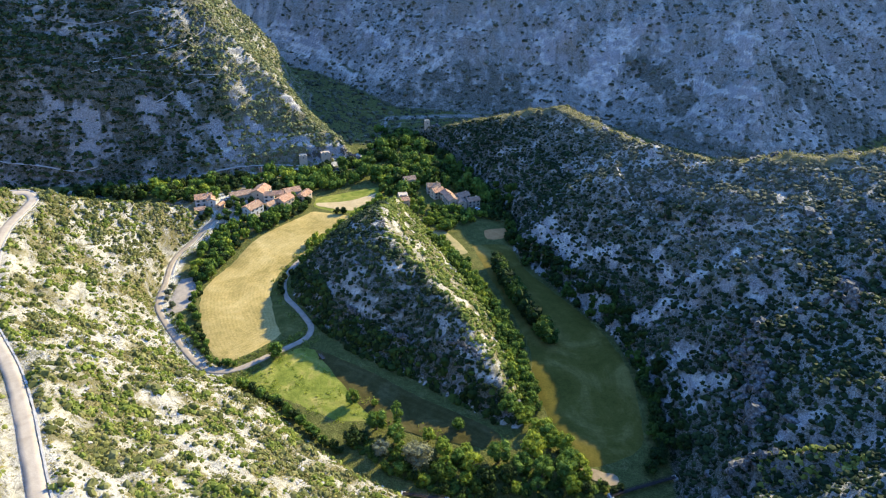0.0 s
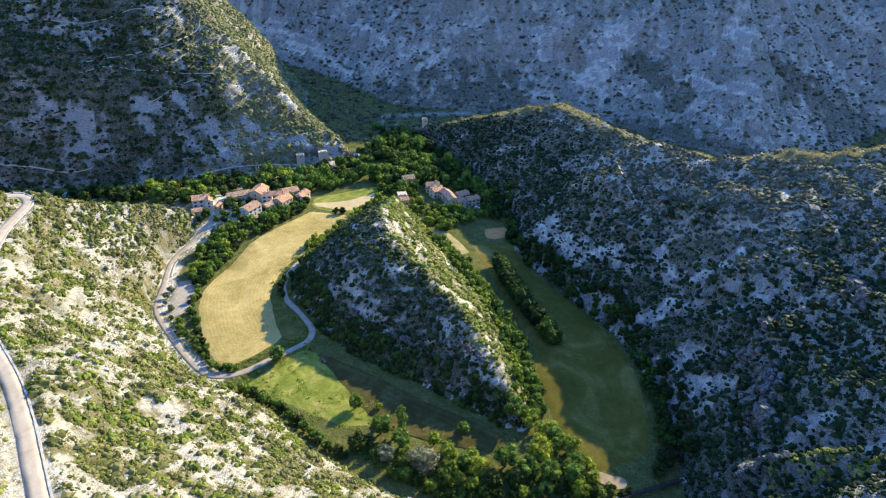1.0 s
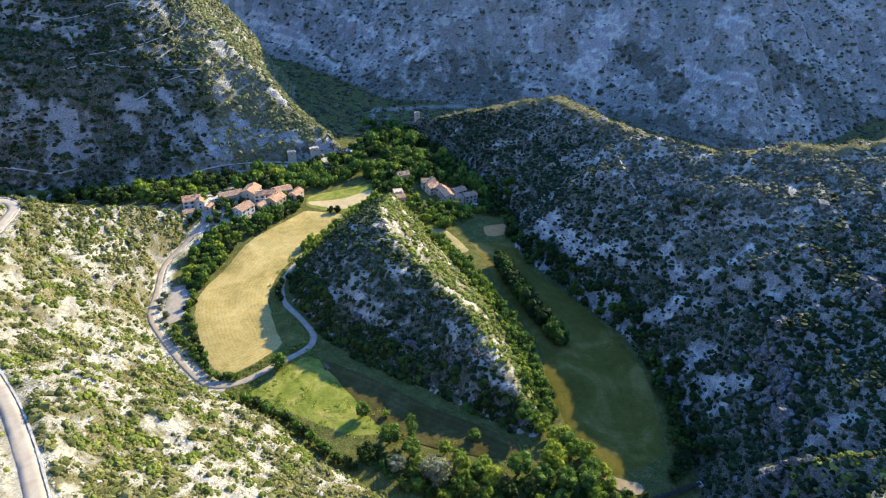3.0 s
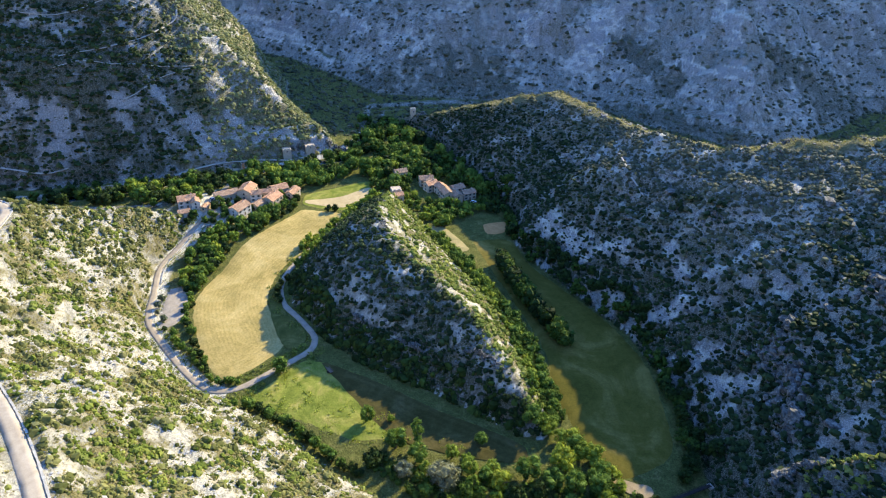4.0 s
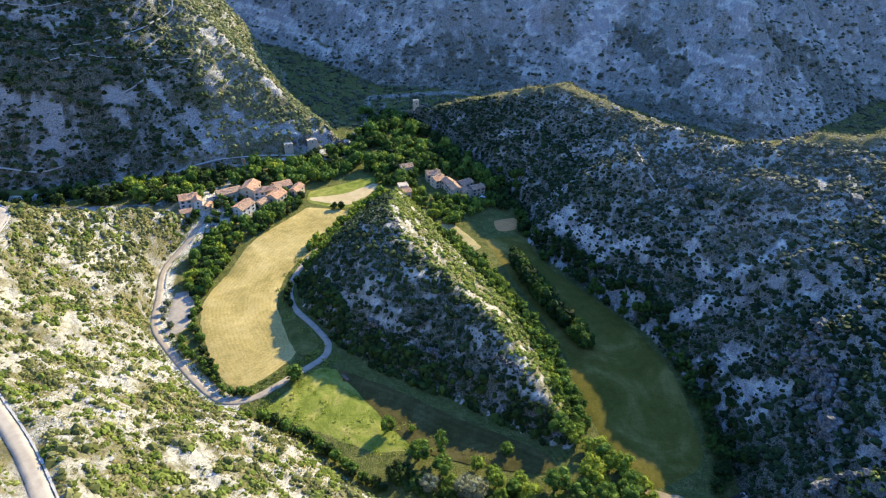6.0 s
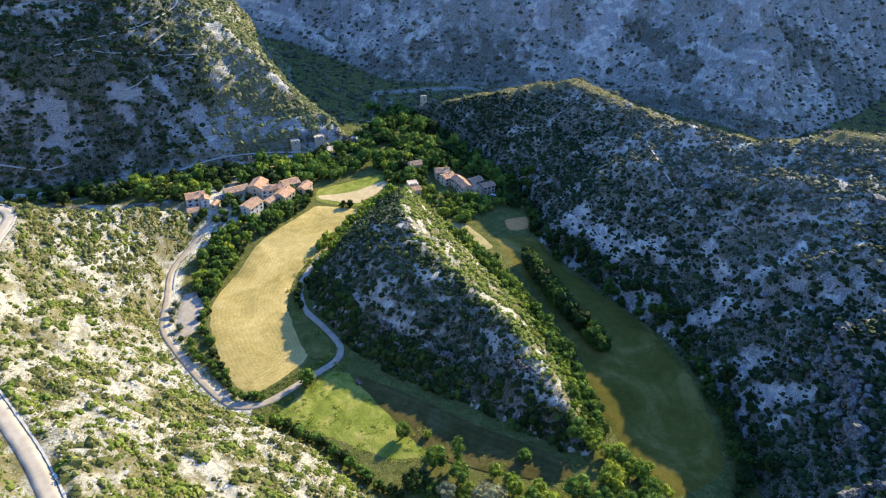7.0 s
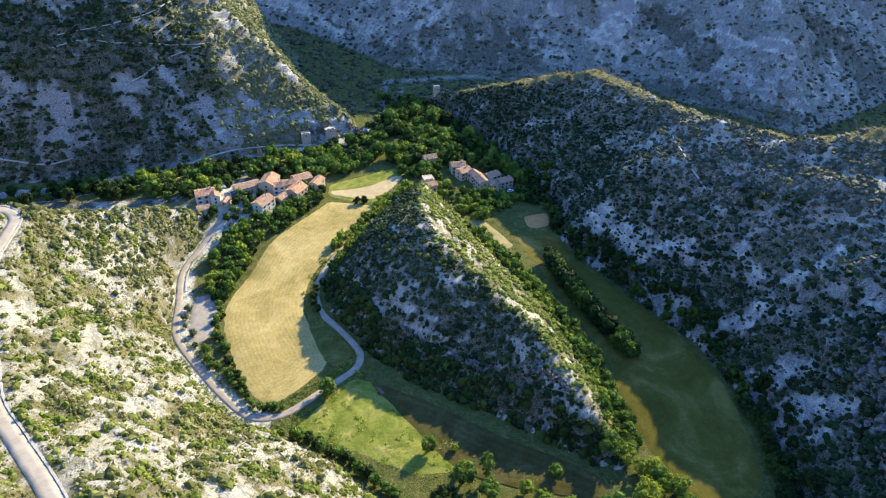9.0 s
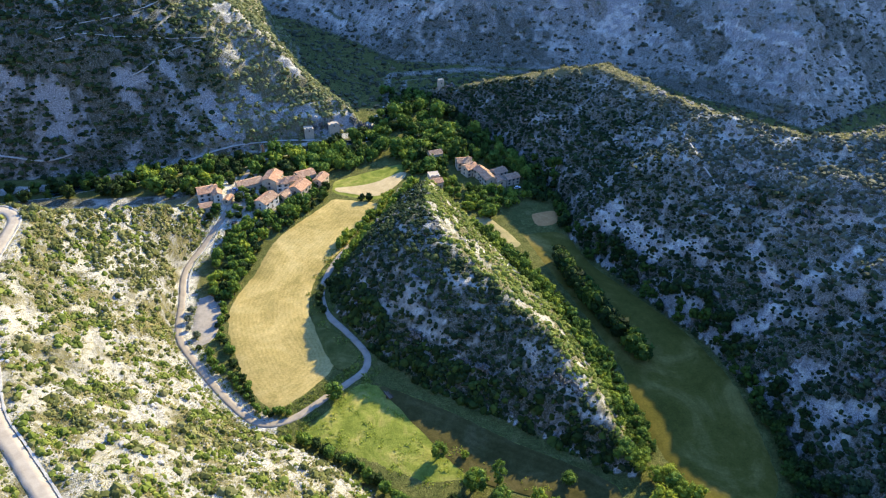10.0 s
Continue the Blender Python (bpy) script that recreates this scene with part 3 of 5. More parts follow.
M_FALLOW = field_material("shade_dark_fallow", ((0.047, 0.042, 0.013), (0.076, 0.065, 0.022), (0.115, 0.095, 0.04)), 3.0, 0.3, 0.08, 1.1, 0.2)

sheet("hay_field", [(-81, 437), (-54, 430), (-62, 408), (-73, 384), (-85, 360), (-87, 331), (-76, 304), (-75, 291), (-87, 276), (-99, 270), (-112, 288), (-123, 317), (-125, 337), (-117, 365), (-110, 391), (-91, 420)],
      M_HAY, 0.25, "mown hay field with pale swath lines", "field")
sheet("upper_meadow", [(-82, 458), (-60, 470), (-40, 479), (-36, 474), (-44, 455), (-54, 436), (-80, 442)], M_MEADOW, 0.2, "green meadow beside the village", "field")
sheet("front_meadow", [(-86, 256), (-66, 281), (-55, 282), (-30, 269), (-4, 251), (18, 238), (34, 226), (28, 218), (5, 226), (-20, 232), (-38, 232), (-60, 243)], M_MEADOW, 0.2, "rough green meadow below the hill", "field")
sheet("long_field", [(26, 397), (50, 397), (58, 368), (74, 338), (90, 308), (99, 276), (98, 245), (92, 220), (68, 209), (60, 222), (53, 245), (51, 270), (51, 290), (42, 330), (34, 362)],
      M_GRASS, 0.2, "long green field under the shaded slope", "field")
sheet("lane_verge", [(-84, 351), (-86, 330), (-80, 306), (-72, 291), (-64, 297), (-67, 307), (-76, 318), (-81, 334)], M_VERGE, 0.42, "dark green grass verge between the hay field and the lane", "grass", 1.5, 0.8, 0.3)
sheet("bare_plot", [(35, 418), (51, 421), (49, 408), (37, 405)], M_SOIL, 0.3, "small bare garden plot of brown soil", "field", 1.5, 0.3)
# Brown ground laid over the meadow, darkened where the hill's shadow lies.
sheet("fallow_shade_strip", [(-57, 283), (-30, 268), (-4, 250), (18, 237), (33, 226), (30, 219), (14, 221), (-4, 226), (-19, 232), (-28, 241), (-39, 257), (-48, 270)], M_FALLOW, 0.34, "brown fallow strip at the hill's foot, darkened for the hill's shadow", "field", 2.0, 0.6, 0.27)
ribbon("village_road", VILLAGE_RUN[:-15], 1.65, M_ROAD, 0.1, "narrow grey asphalt lane to the village", "road")
ribbon("upper_road", UPPER_RUN, 2.5, M_PALE_ROAD, 0.1, "pale grey mountain road along the slope", "road")


# ---------------------------------------------------------------- foliage
def ico(level=1):
    bm = bmesh.new()
    bmesh.ops.create_icosphere(bm, subdivisions=level, radius=1.0)
    v = np.array([p.co[:] for p in bm.verts])
    f = np.array([[c.index for c in t.verts] for t in bm.faces])
    bm.free()
    return v, f


ICO1, ICO2 = ico(1), ico(2)
RNG = np.random.default_rng(7)


def clump(rng, flakes, level=1, lump=0.25, size=0.34, low=-0.35):
    """A tuft of foliage in a unit ball: a lumpy core and leaf sprays standing out of it."""
    v, f = ICO1
    core = v * (0.82 + lump * rng.uniform(-1, 1, (len(v), 1)))
    core[:, 2] = np.maximum(core[:, 2], low)
    d = rng.normal(size=(flakes, 3))
    d[:, 2] = np.abs(d[:, 2]) * np.where(rng.random(flakes) < 0.75, 1, -0.5)
    d /= np.linalg.norm(d, axis=1)[:, None]
    at = d * rng.uniform(0.78, 1.08, (flakes, 1))
    tri = at[:, None, :] + rng.normal(size=(flakes, 3, 3)) * size * 0.55
    tri[:, :, 2] = np.maximum(tri[:, :, 2], low)
    if level < 0:  # a rounded dome of few faces
        a = np.arange(5) * 1.2566
        dome = np.vstack([[(0, 0, 0.95)], np.column_stack([0.75 * np.cos(a), 0.75 * np.sin(a), np.full(5, 0.55)]), np.column_stack([np.cos(a + 0.63), np.sin(a + 0.63), np.full(5, -0.3)])])
        dome *= 0.88 + 0.32 * rng.uniform(-1, 1, (11, 1))
        k = np.arange(5)
        m = (k + 1) % 5
        cap = np.vstack([np.column_stack([0 * k, 1 + k, 1 + m]), np.column_stack([1 + k, 6 + k, 1 + m]), np.column_stack([1 + m, 6 + k, 6 + m])])
        return np.vstack([dome, tri.reshape(-1, 3)]), np.vstack([cap, 11 + np.arange(flakes * 3).reshape(-1, 3)])
    if level == 0:
        return tri.reshape(-1, 3), np.arange(flakes * 3).reshape(-1, 3)
    verts = np.vstack([core, tri.reshape(-1, 3)])
    faces = np.vstack([f, len(core) + np.arange(flakes * 3).reshape(-1, 3)])
    return verts, faces


def scatter(name, pts, radius, mat, label, category, flakes=16, variants=8, seed=1, squash=(0.6, 0.95), level=1, leaf=0.34):
    """Many shrubs as one mesh of kind stuff."""
    rng = np.random.default_rng(seed)
    kinds = [clump(rng, flakes, level, 0.25, leaf) for _ in range(variants)]
    kind = rng.integers(0, variants, len(pts))
    V, F, base = [], [], 0
    for k, (v, f) in enumerate(kinds):
        p = pts[kind == k]
        r = radius[kind == k]
        if not len(p):
            continue
        a = rng.uniform(0, 6.283, len(p))
        sx, sy, sz = r * rng.uniform(0.8, 1.25, len(p)), r * rng.uniform(0.8, 1.25, len(p)), r * rng.uniform(*squash, len(p))
        x = v[None, :, 0] * sx[:, None]
        y = v[None, :, 1] * sy[:, None]
        X = x * np.cos(a)[:, None] - y * np.sin(a)[:, None] + p[:, 0:1]
        Y = x * np.sin(a)[:, None] + y * np.cos(a)[:, None] + p[:, 1:2]
        Z = v[None, :, 2] * sz[:, None] + p[:, 2:3] + 0.25 * r[:, None]
        V.append(np.stack([X, Y, Z], -1).reshape(-1, 3))
        F.append((f[None] + (base + np.arange(len(p)) * len(v))[:, None, None]).reshape(-1, 3))
        base += len(p) * len(v)
    me = raw_mesh(name, np.vstack(V), np.vstack(F), mat)
    return tagged(new(name, me), label, category, kind="stuff")


def sow(rng, box, count, chance):
    """Points in a box, kept by a chance from 0 to 1 that depends on the place."""
    x, y = rng.uniform(box[0], box[1], count), rng.uniform(box[2], box[3], count)
    keep = rng.random(count) < chance(x, y)
    x, y = x[keep], y[keep]
    return np.column_stack([x, y, height(x, y)])


def off_roads(x, y, gap=4.0):
    k = np.ones(x.shape)
    for run in (VILLAGE_RUN[::3], UPPER_RUN[::3]):
        d, _, _ = to_line(x, y, run)
        k *= d > gap
    return k


def sunny(x, y):
    return (bowl_distance(x, y) > 1) * (x < 0.9 * (y - 180)) * (x < 20) * (y < 420)


def behind_crest(x, y):
    d, _, s = to_line(x, y, RIGHT_CREST)
    return (s > 0) & (d > 4) & (y > 380)


def thicken(pts, rng, most, spread):
    """Turns single plants into small groups that grow into one another."""
    n = rng.integers(1, most + 1, len(pts))
    p = np.repeat(pts, n, axis=0)
    p[:, :2] += rng.normal(size=(len(p), 2)) * spread
    p[:, 2] = height(p[:, 0], p[:, 1])
    return p


near_left = thicken(sow(RNG, (-270, 20, 95, 412), 32000, lambda x, y: sunny(x, y) * off_roads(x, y) * 0.70 * sunny_cover(x, y)), RNG, 7, 0.85)
near_left = near_left[off_roads(near_left[:, 0], near_left[:, 1], 3.4) > 0]
olive = fbm(near_left[:, 0], near_left[:, 1], 9, 3, 167) + RNG.normal(size=len(near_left)) * 0.18 > 0.0
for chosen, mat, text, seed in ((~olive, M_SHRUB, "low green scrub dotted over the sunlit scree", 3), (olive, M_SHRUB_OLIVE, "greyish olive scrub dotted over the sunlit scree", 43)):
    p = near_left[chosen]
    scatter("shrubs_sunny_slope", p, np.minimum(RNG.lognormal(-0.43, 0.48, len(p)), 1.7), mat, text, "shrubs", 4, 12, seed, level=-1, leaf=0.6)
bank = thicken(sow(RNG, (-215, -138, 325, 416), 2600, lambda x, y: (bowl_distance(x, y) > 1.5) * off_roads(x, y, 3.2) * (0.15 + 0.6 * patchy(x, y, 7, -0.2, 0.15, 168))), RNG, 3, 0.7)
bank = bank[off_roads(bank[:, 0], bank[:, 1], 3.0) > 0]
scatter("shrubs_village_bank", bank, np.minimum(RNG.lognormal(-0.2, 0.5, len(bank)), 2.0), M_SHRUB_OLIVE, "grey-green bushes on the terraced bank above the lane", "shrubs", 7, 10, 44, level=-1, leaf=0.5)
herbs = sow(RNG, (-270, 20, 95, 412), 54000, lambda x, y: sunny(x, y) * off_roads(x, y) * (0.2 + 0.5 * patchy(x, y, 16, -0.3, 0.3, 157)))
scatter("herbs_sunny_slope", herbs, np.minimum(RNG.lognormal(-0.75, 0.35, len(herbs)), 0.9), M_SHRUB_OLIVE, "small green herbs and seedlings among the stones", "herbs", 6, 8, 17, level=0, leaf=0.75)
tufts = sow(RNG, (-270, 20, 95, 412), 20000, lambda x, y: sunny(x, y) * off_roads(x, y) * (0.22 + 0.5 * sunny_cover(x, y)))
scatter("dry_tufts", tufts, RNG.lognormal(-0.8, 0.4, len(tufts)), M_TUFT, "dry straw-coloured grass tufts between the stones", "grass", 10, 6, 13, level=0, leaf=0.7)
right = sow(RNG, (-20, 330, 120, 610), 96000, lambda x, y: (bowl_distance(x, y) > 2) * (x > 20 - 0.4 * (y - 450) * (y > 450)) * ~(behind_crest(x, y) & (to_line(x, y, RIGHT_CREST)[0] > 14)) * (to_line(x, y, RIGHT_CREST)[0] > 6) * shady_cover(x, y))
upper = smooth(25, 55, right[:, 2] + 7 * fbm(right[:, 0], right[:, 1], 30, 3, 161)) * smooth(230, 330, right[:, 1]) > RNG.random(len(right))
for chosen, mat, text, seed in ((~upper, M_SHRUB_SHADE, "dense evergreen scrub on the shaded slope, darkened for shade", 4), (upper, M_SHRUB_HAZE, "grey-green scrub on the upper shaded slope, paled for haze", 14)):
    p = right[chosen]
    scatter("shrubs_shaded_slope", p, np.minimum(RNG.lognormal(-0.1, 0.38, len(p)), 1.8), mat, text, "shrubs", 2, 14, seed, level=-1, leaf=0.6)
rim = sow(RNG, (0, 330, 250, 600), 60000, lambda x, y: (to_line(x, y, RIGHT_CREST)[0] < 9) * 0.5)
scatter("crest_grass", rim, np.minimum(RNG.lognormal(-0.55, 0.4, len(rim)), 1.2), M_SHRUB_OLIVE, "dry yellowish scrub and grass along the ridge crest", "grass", 9, 8, 24, level=0, leaf=0.7)
hill_pts = sow(RNG, (-80, 50, 230, 450), 24000, lambda x, y: inside(x, y, HILL_FOOT) * (0.08 + 0.60 * hill_cover(x, y)) * (1 - 0.65 * ledge_rock(x, y)))
# The crest splits the leaf colours: bright as sunlit, dark as shaded.
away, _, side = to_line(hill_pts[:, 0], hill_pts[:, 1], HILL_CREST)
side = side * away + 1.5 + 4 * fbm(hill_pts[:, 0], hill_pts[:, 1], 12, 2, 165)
for part_of, mat, text, seed in ((side > 0, M_SHRUB, "scrub and grass on the hill's sunny flank, coloured yellow-green as sunlit", 5), (side <= 0, M_SHRUB_SHADE, "scrub on the hill's shaded flank, coloured dark for shade", 15)):
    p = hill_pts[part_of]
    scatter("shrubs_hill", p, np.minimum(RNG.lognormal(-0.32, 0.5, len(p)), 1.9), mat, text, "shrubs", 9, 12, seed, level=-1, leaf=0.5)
west_pts = sow(RNG, (-420, -50, 440, 700), 35000, lambda x, y: (beyond(x, y, WEST_FOOT) > 2) * west_cover(x, y))
# The shoulder takes the lighter leaf colour, as if in full sun.
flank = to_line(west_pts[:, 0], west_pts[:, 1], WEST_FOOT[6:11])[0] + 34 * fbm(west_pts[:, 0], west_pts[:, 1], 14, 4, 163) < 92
for chosen, mat, text, seed in ((~flank, M_SHRUB_SHADE, "evergreen scrub in bands on the hillside", 6), (flank, M_SHRUB_SUNLIT, "scrub on the hill's shoulder, coloured pale green as sunlit", 16)):
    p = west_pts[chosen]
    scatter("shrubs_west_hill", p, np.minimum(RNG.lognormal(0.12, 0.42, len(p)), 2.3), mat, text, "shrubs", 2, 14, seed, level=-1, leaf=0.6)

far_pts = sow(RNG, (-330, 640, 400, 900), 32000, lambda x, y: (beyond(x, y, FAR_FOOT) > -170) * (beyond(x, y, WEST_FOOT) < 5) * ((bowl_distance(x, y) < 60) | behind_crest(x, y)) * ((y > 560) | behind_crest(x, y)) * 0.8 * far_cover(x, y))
scatter("woods_far_slope", far_pts, np.minimum(RNG.lognormal(0.15, 0.45, len(far_pts)), 3.0), M_SHRUB_HAZE, "woods and scrub on the far mountainside, paled for haze", "woods", 0, 14, 7, level=-1, leaf=0.8)


# ---------------------------------------------------------------- loose rock
def rock_shape(rng, level=1, rough=0.28):
    v, f = (ICO1 if level == 1 else ICO2)
    w = v * (0.85 + rough * rng.uniform(-1, 1, (len(v), 1)))
    w[:, 0] = np.clip(w[:, 0], -0.8, 0.75)
    w[:, 2] = np.clip(w[:, 2], -0.6, 0.62)
    return w, f


def rock_field(name, pts, radius, mat, label, seed):
    rng = np.random.default_rng(seed)
    kinds = [rock_shape(rng) for _ in range(8)]
    V, F, base = [], [], 0
    kind = rng.integers(0, 8, len(pts))
    for k, (v, f) in enumerate(kinds):
        p, r = pts[kind == k], radius[kind == k]
        a = rng.uniform(0, 6.283, len(p))
        x, y = v[None, :, 0] * (r * rng.uniform(0.8, 1.7, len(p)))[:, None], v[None, :, 1] * r[:, None]
        V.append(np.stack([x * np.cos(a)[:, None] - y * np.sin(a)[:, None] + p[:, 0:1], x * np.sin(a)[:, None] + y * np.cos(a)[:, None] + p[:, 1:2],
                           v[None, :, 2] * (r * rng.uniform(0.4, 0.8, len(p)))[:, None] + p[:, 2:3]], -1).reshape(-1, 3))
        F.append((f[None] + (base + np.arange(len(p)) * len(v))[:, None, None]).reshape(-1, 3))
        base += len(p) * len(v)
    return tagged(new(name, raw_mesh(name, np.vstack(V), np.vstack(F), mat)), label, "rocks", kind="stuff")


stones = sow(RNG, (-270, 20, 95, 412), 31000, lambda x, y: sunny(x, y) * off_roads(x, y) * (0.15 + 0.6 * patchy(x + y, 0.4 * (x - y), 12, -0.05, 0.25, 151)))
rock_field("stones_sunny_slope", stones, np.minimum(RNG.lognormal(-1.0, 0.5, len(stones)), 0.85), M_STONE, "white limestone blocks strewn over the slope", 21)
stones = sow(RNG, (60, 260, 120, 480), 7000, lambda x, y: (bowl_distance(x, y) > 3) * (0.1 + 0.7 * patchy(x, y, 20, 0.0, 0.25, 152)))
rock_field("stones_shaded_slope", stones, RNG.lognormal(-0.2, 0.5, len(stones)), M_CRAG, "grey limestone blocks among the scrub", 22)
stones = sow(RNG, (-80, 50, 230, 450), 4000, lambda x, y: inside(x, y, HILL_FOOT) * (0.1 + 0.6 * patchy(x, y, 11, 0.0, 0.25, 153)))
rock_field("stones_hill", stones, RNG.lognormal(-0.5, 0.5, len(stones)), M_CRAG, "weathered limestone blocks on the hill", 23)


gravel = [(-141, 343), (-132, 347), (-128, 330), (-128, 314), (-136, 308), (-140, 322)]
stones = sow(RNG, (-142, -127, 307, 348), 2600, lambda x, y: inside(x, y, gravel) * 0.6)
rock_field("gravel_stones", stones, np.minimum(RNG.lognormal(-1.3, 0.4, len(stones)), 0.6), M_STONE, "loose grey stones on the gravel bank", 25)


def block_mesh(rng, seed):
    """One angular block of weathered limestone in a unit cube."""
    v, f = ICO2
    w = np.sign(v) * np.abs(v) ** 0.45
    for _ in range(7):  # joint planes
        q = rng.normal(size=3) * (1, 1, 0.8)
        q /= np.linalg.norm(q)
        w = w - np.maximum(w @ q - rng.uniform(0.45, 0.95), 0)[:, None] * q
    w = w + rng.uniform(-0.13, 0.13, w.shape)
    return raw_mesh("rock", w, f, M_CRAG)


BLOCKS = [block_mesh(np.random.default_rng(700 + k), 700 + 9 * k) for k in range(16)]


def crag(x, y, length, depth, tall, yaw, seed, label):
    """An outcrop of broken limestone: many angular blocks heaped along a spur."""
    rng = np.random.default_rng(seed)
    thing = new("rock_outcrop")
    here = pose(x, y, ground_at(x, y), 0, 0, yaw)
    thing.matrix_world = here
    n = int(min(110, max(20, 1.8 * length * depth / 2.2)))
    for k in range(n):
        u, s = rng.uniform(-0.5, 0.5), rng.normal() * 0.32
        at = here @ Vector((u * length, s * depth, 0))
        size = min(depth, 7) * rng.uniform(0.07, 0.30)
        mound = tall * (1 - 3 * u * u) * math.exp(-4 * s * s) * (0.75 + 0.5 * float(fbm(np.array([at.x]), np.array([at.y]), 5, 3, seed)[0]))
        high = max(0.3 * mound, 0.8 * size) * rng.uniform(0.7, 1.3)
        block = new("rock", BLOCKS[int(rng.integers(0, len(BLOCKS)))])
        block.parent = thing
        lift = ground_at(at.x, at.y) - here.translation.z + max(0.0, 0.62 * mound - 0.5 * high) * rng.uniform(0.5, 1.0)
        block.matrix_basis = pose(u * length, s * depth, lift, rng.uniform(-22, 22), rng.uniform(-22, 22), rng.uniform(0, 360)) @ Matrix.Diagonal((size * rng.uniform(0.9, 1.7), size, high, 1))
    return tagged(thing, label, "rock", "rock outcrops")


CRAGS = [(119, 184.5, 14, 5, 5, -12, "pale limestone crag with scrub on its top"), (135, 226, 22, 9, 9, 60, "grey limestone pinnacle above a dark gully"), (128, 209, 16, 7, 7, 80, "grey limestone pinnacle above a dark gully"),
         (138, 246, 20, 7, 6, 40, "grey limestone ledge in the shaded slope"), (130, 347, 11, 3, 5, 10, "blocky limestone outcrop in the shaded slope"), (140, 328, 12, 3, 5, 110, "rib of broken limestone in the shaded slope"),
         (176, 250, 24, 8, 8, 70, "grey limestone crag high on the shaded slope"), (186, 362, 9, 3, 3, 20, "rocky knob on the ridge crest"), (-31, 362, 10, 1.5, 2.0, 95, "white rock spine on the hilltop"),
         (-29, 380, 14, 1.3, 1.5, 85, "white rock spine on the hilltop"), (-26, 347, 12, 1.4, 1.6, 120, "white rock spine on the hilltop"), (-12, 325, 13, 1.2, 1.2, 130, "worn rock rib along the hill's crest"),
         (19, 262, 22, 3.0, 5.5, -35, "overhanging rock band at the hill's foot"), (-13, 280, 16, 3.0, 5.5, -40, "pale rock face at the hill's foot"), (-38, 299, 11, 3.0, 6, -38, "pale rock face at the hill's foot"),
         (-66, 534, 16, 4, 7, 15, "limestone bluff beside the river"), (-92, 522, 24, 3, 6, 20, "limestone bluff beside the river"), (1, 578, 9, 4, 6, 20, "square rock tower at the ridge's end")]
for k, (x, y, a, b_, c_, yaw, label) in enumerate(CRAGS):
    crag(x, y, a, b_, c_, yaw, 300 + 17 * k, label)


# scrub that has rooted in the clefts of the crags
rooted = np.vstack([np.column_stack([x + RNG.normal(size=n) * 0.32 * max(a, 6), y + RNG.normal(size=n) * 0.32 * max(a, 6)]) for x, y, a, n in ((135, 226, 22, 150), (128, 209, 16, 130), (138, 246, 20, 120), (176, 250, 24, 150), (130, 347, 11, 40), (140, 328, 12, 40))])
rooted = np.column_stack([rooted, height(rooted[:, 0], rooted[:, 1]) + RNG.uniform(0, 1.8, len(rooted))])
scatter("crag_scrub", rooted, np.minimum(RNG.lognormal(0.05, 0.4, len(rooted)), 2.2), M_SHRUB_SHADE, "dark evergreen scrub rooted in the clefts of the crags", "shrubs", 8, 10, 27, level=-1, leaf=0.5)
top = sow(RNG, (112, 152, 168, 190), 480, lambda x, y: (to_line(x, y, SPUR)[0] < 7) * (x > 119) * 0.8)
scatter("spur_scrub", top, np.minimum(RNG.lognormal(-0.1, 0.4, len(top)), 1.6), M_SHRUB, "sunlit yellow-green scrub on the back of the spur", "shrubs", 8, 8, 28, level=-1, leaf=0.5)


# ---------------------------------------------------------------- trees
def tube(bm, a, b, ra, rb, sides=7):
    a, b = Vector(a), Vector(b)
    turn = (b - a).to_track_quat("Z", "Y").to_matrix()
    rings = []
    for p, r in ((a, ra), (b, rb)):
        rings.append([bm.verts.new(p + turn @ Vector((r * math.cos(k * math.tau / sides), r * math.sin(k * math.tau / sides), 0))) for k in range(sides)])
    for k in range(sides):
        bm.faces.new((rings[0][k], rings[0][(k + 1) % sides], rings[1][(k + 1) % sides], rings[1][k]))
    bm.faces.new(rings[1])


def crown_mesh(rng, lobes, flakes, wide, tall, base, mat, lobe=(0.34, 0.5), leaf=0.36, core=1.0):
    V, F, n = [], [], 0
    for k in range(lobes):
        z = float(np.clip((k + 0.5) / lobes + rng.uniform(-0.12, 0.12), 0.04, 0.97))
        a = k * 2.39996 + rng.uniform(-0.9, 0.9)
        ring = math.sqrt(max(0.0, 1 - (2 * z - 1) ** 2)) ** 0.8
        r = rng.uniform(*lobe) * wide
        v, f = clump(rng, flakes, 1, 0.28, leaf, -0.9)
        v[:12] *= core
        c = np.array([math.cos(a) * ring * wide * rng.uniform(0.38, 0.76), math.sin(a) * ring * wide * rng.uniform(0.38, 0.76), base + tall * (0.12 + 0.76 * z)])
        V.append(v * r * (1, 1, min(1.2, 0.75 + tall / 8)) + c), F.append(f + n)
        n += len(v)
    return raw_mesh("crown", np.vstack(V), np.vstack(F), mat)


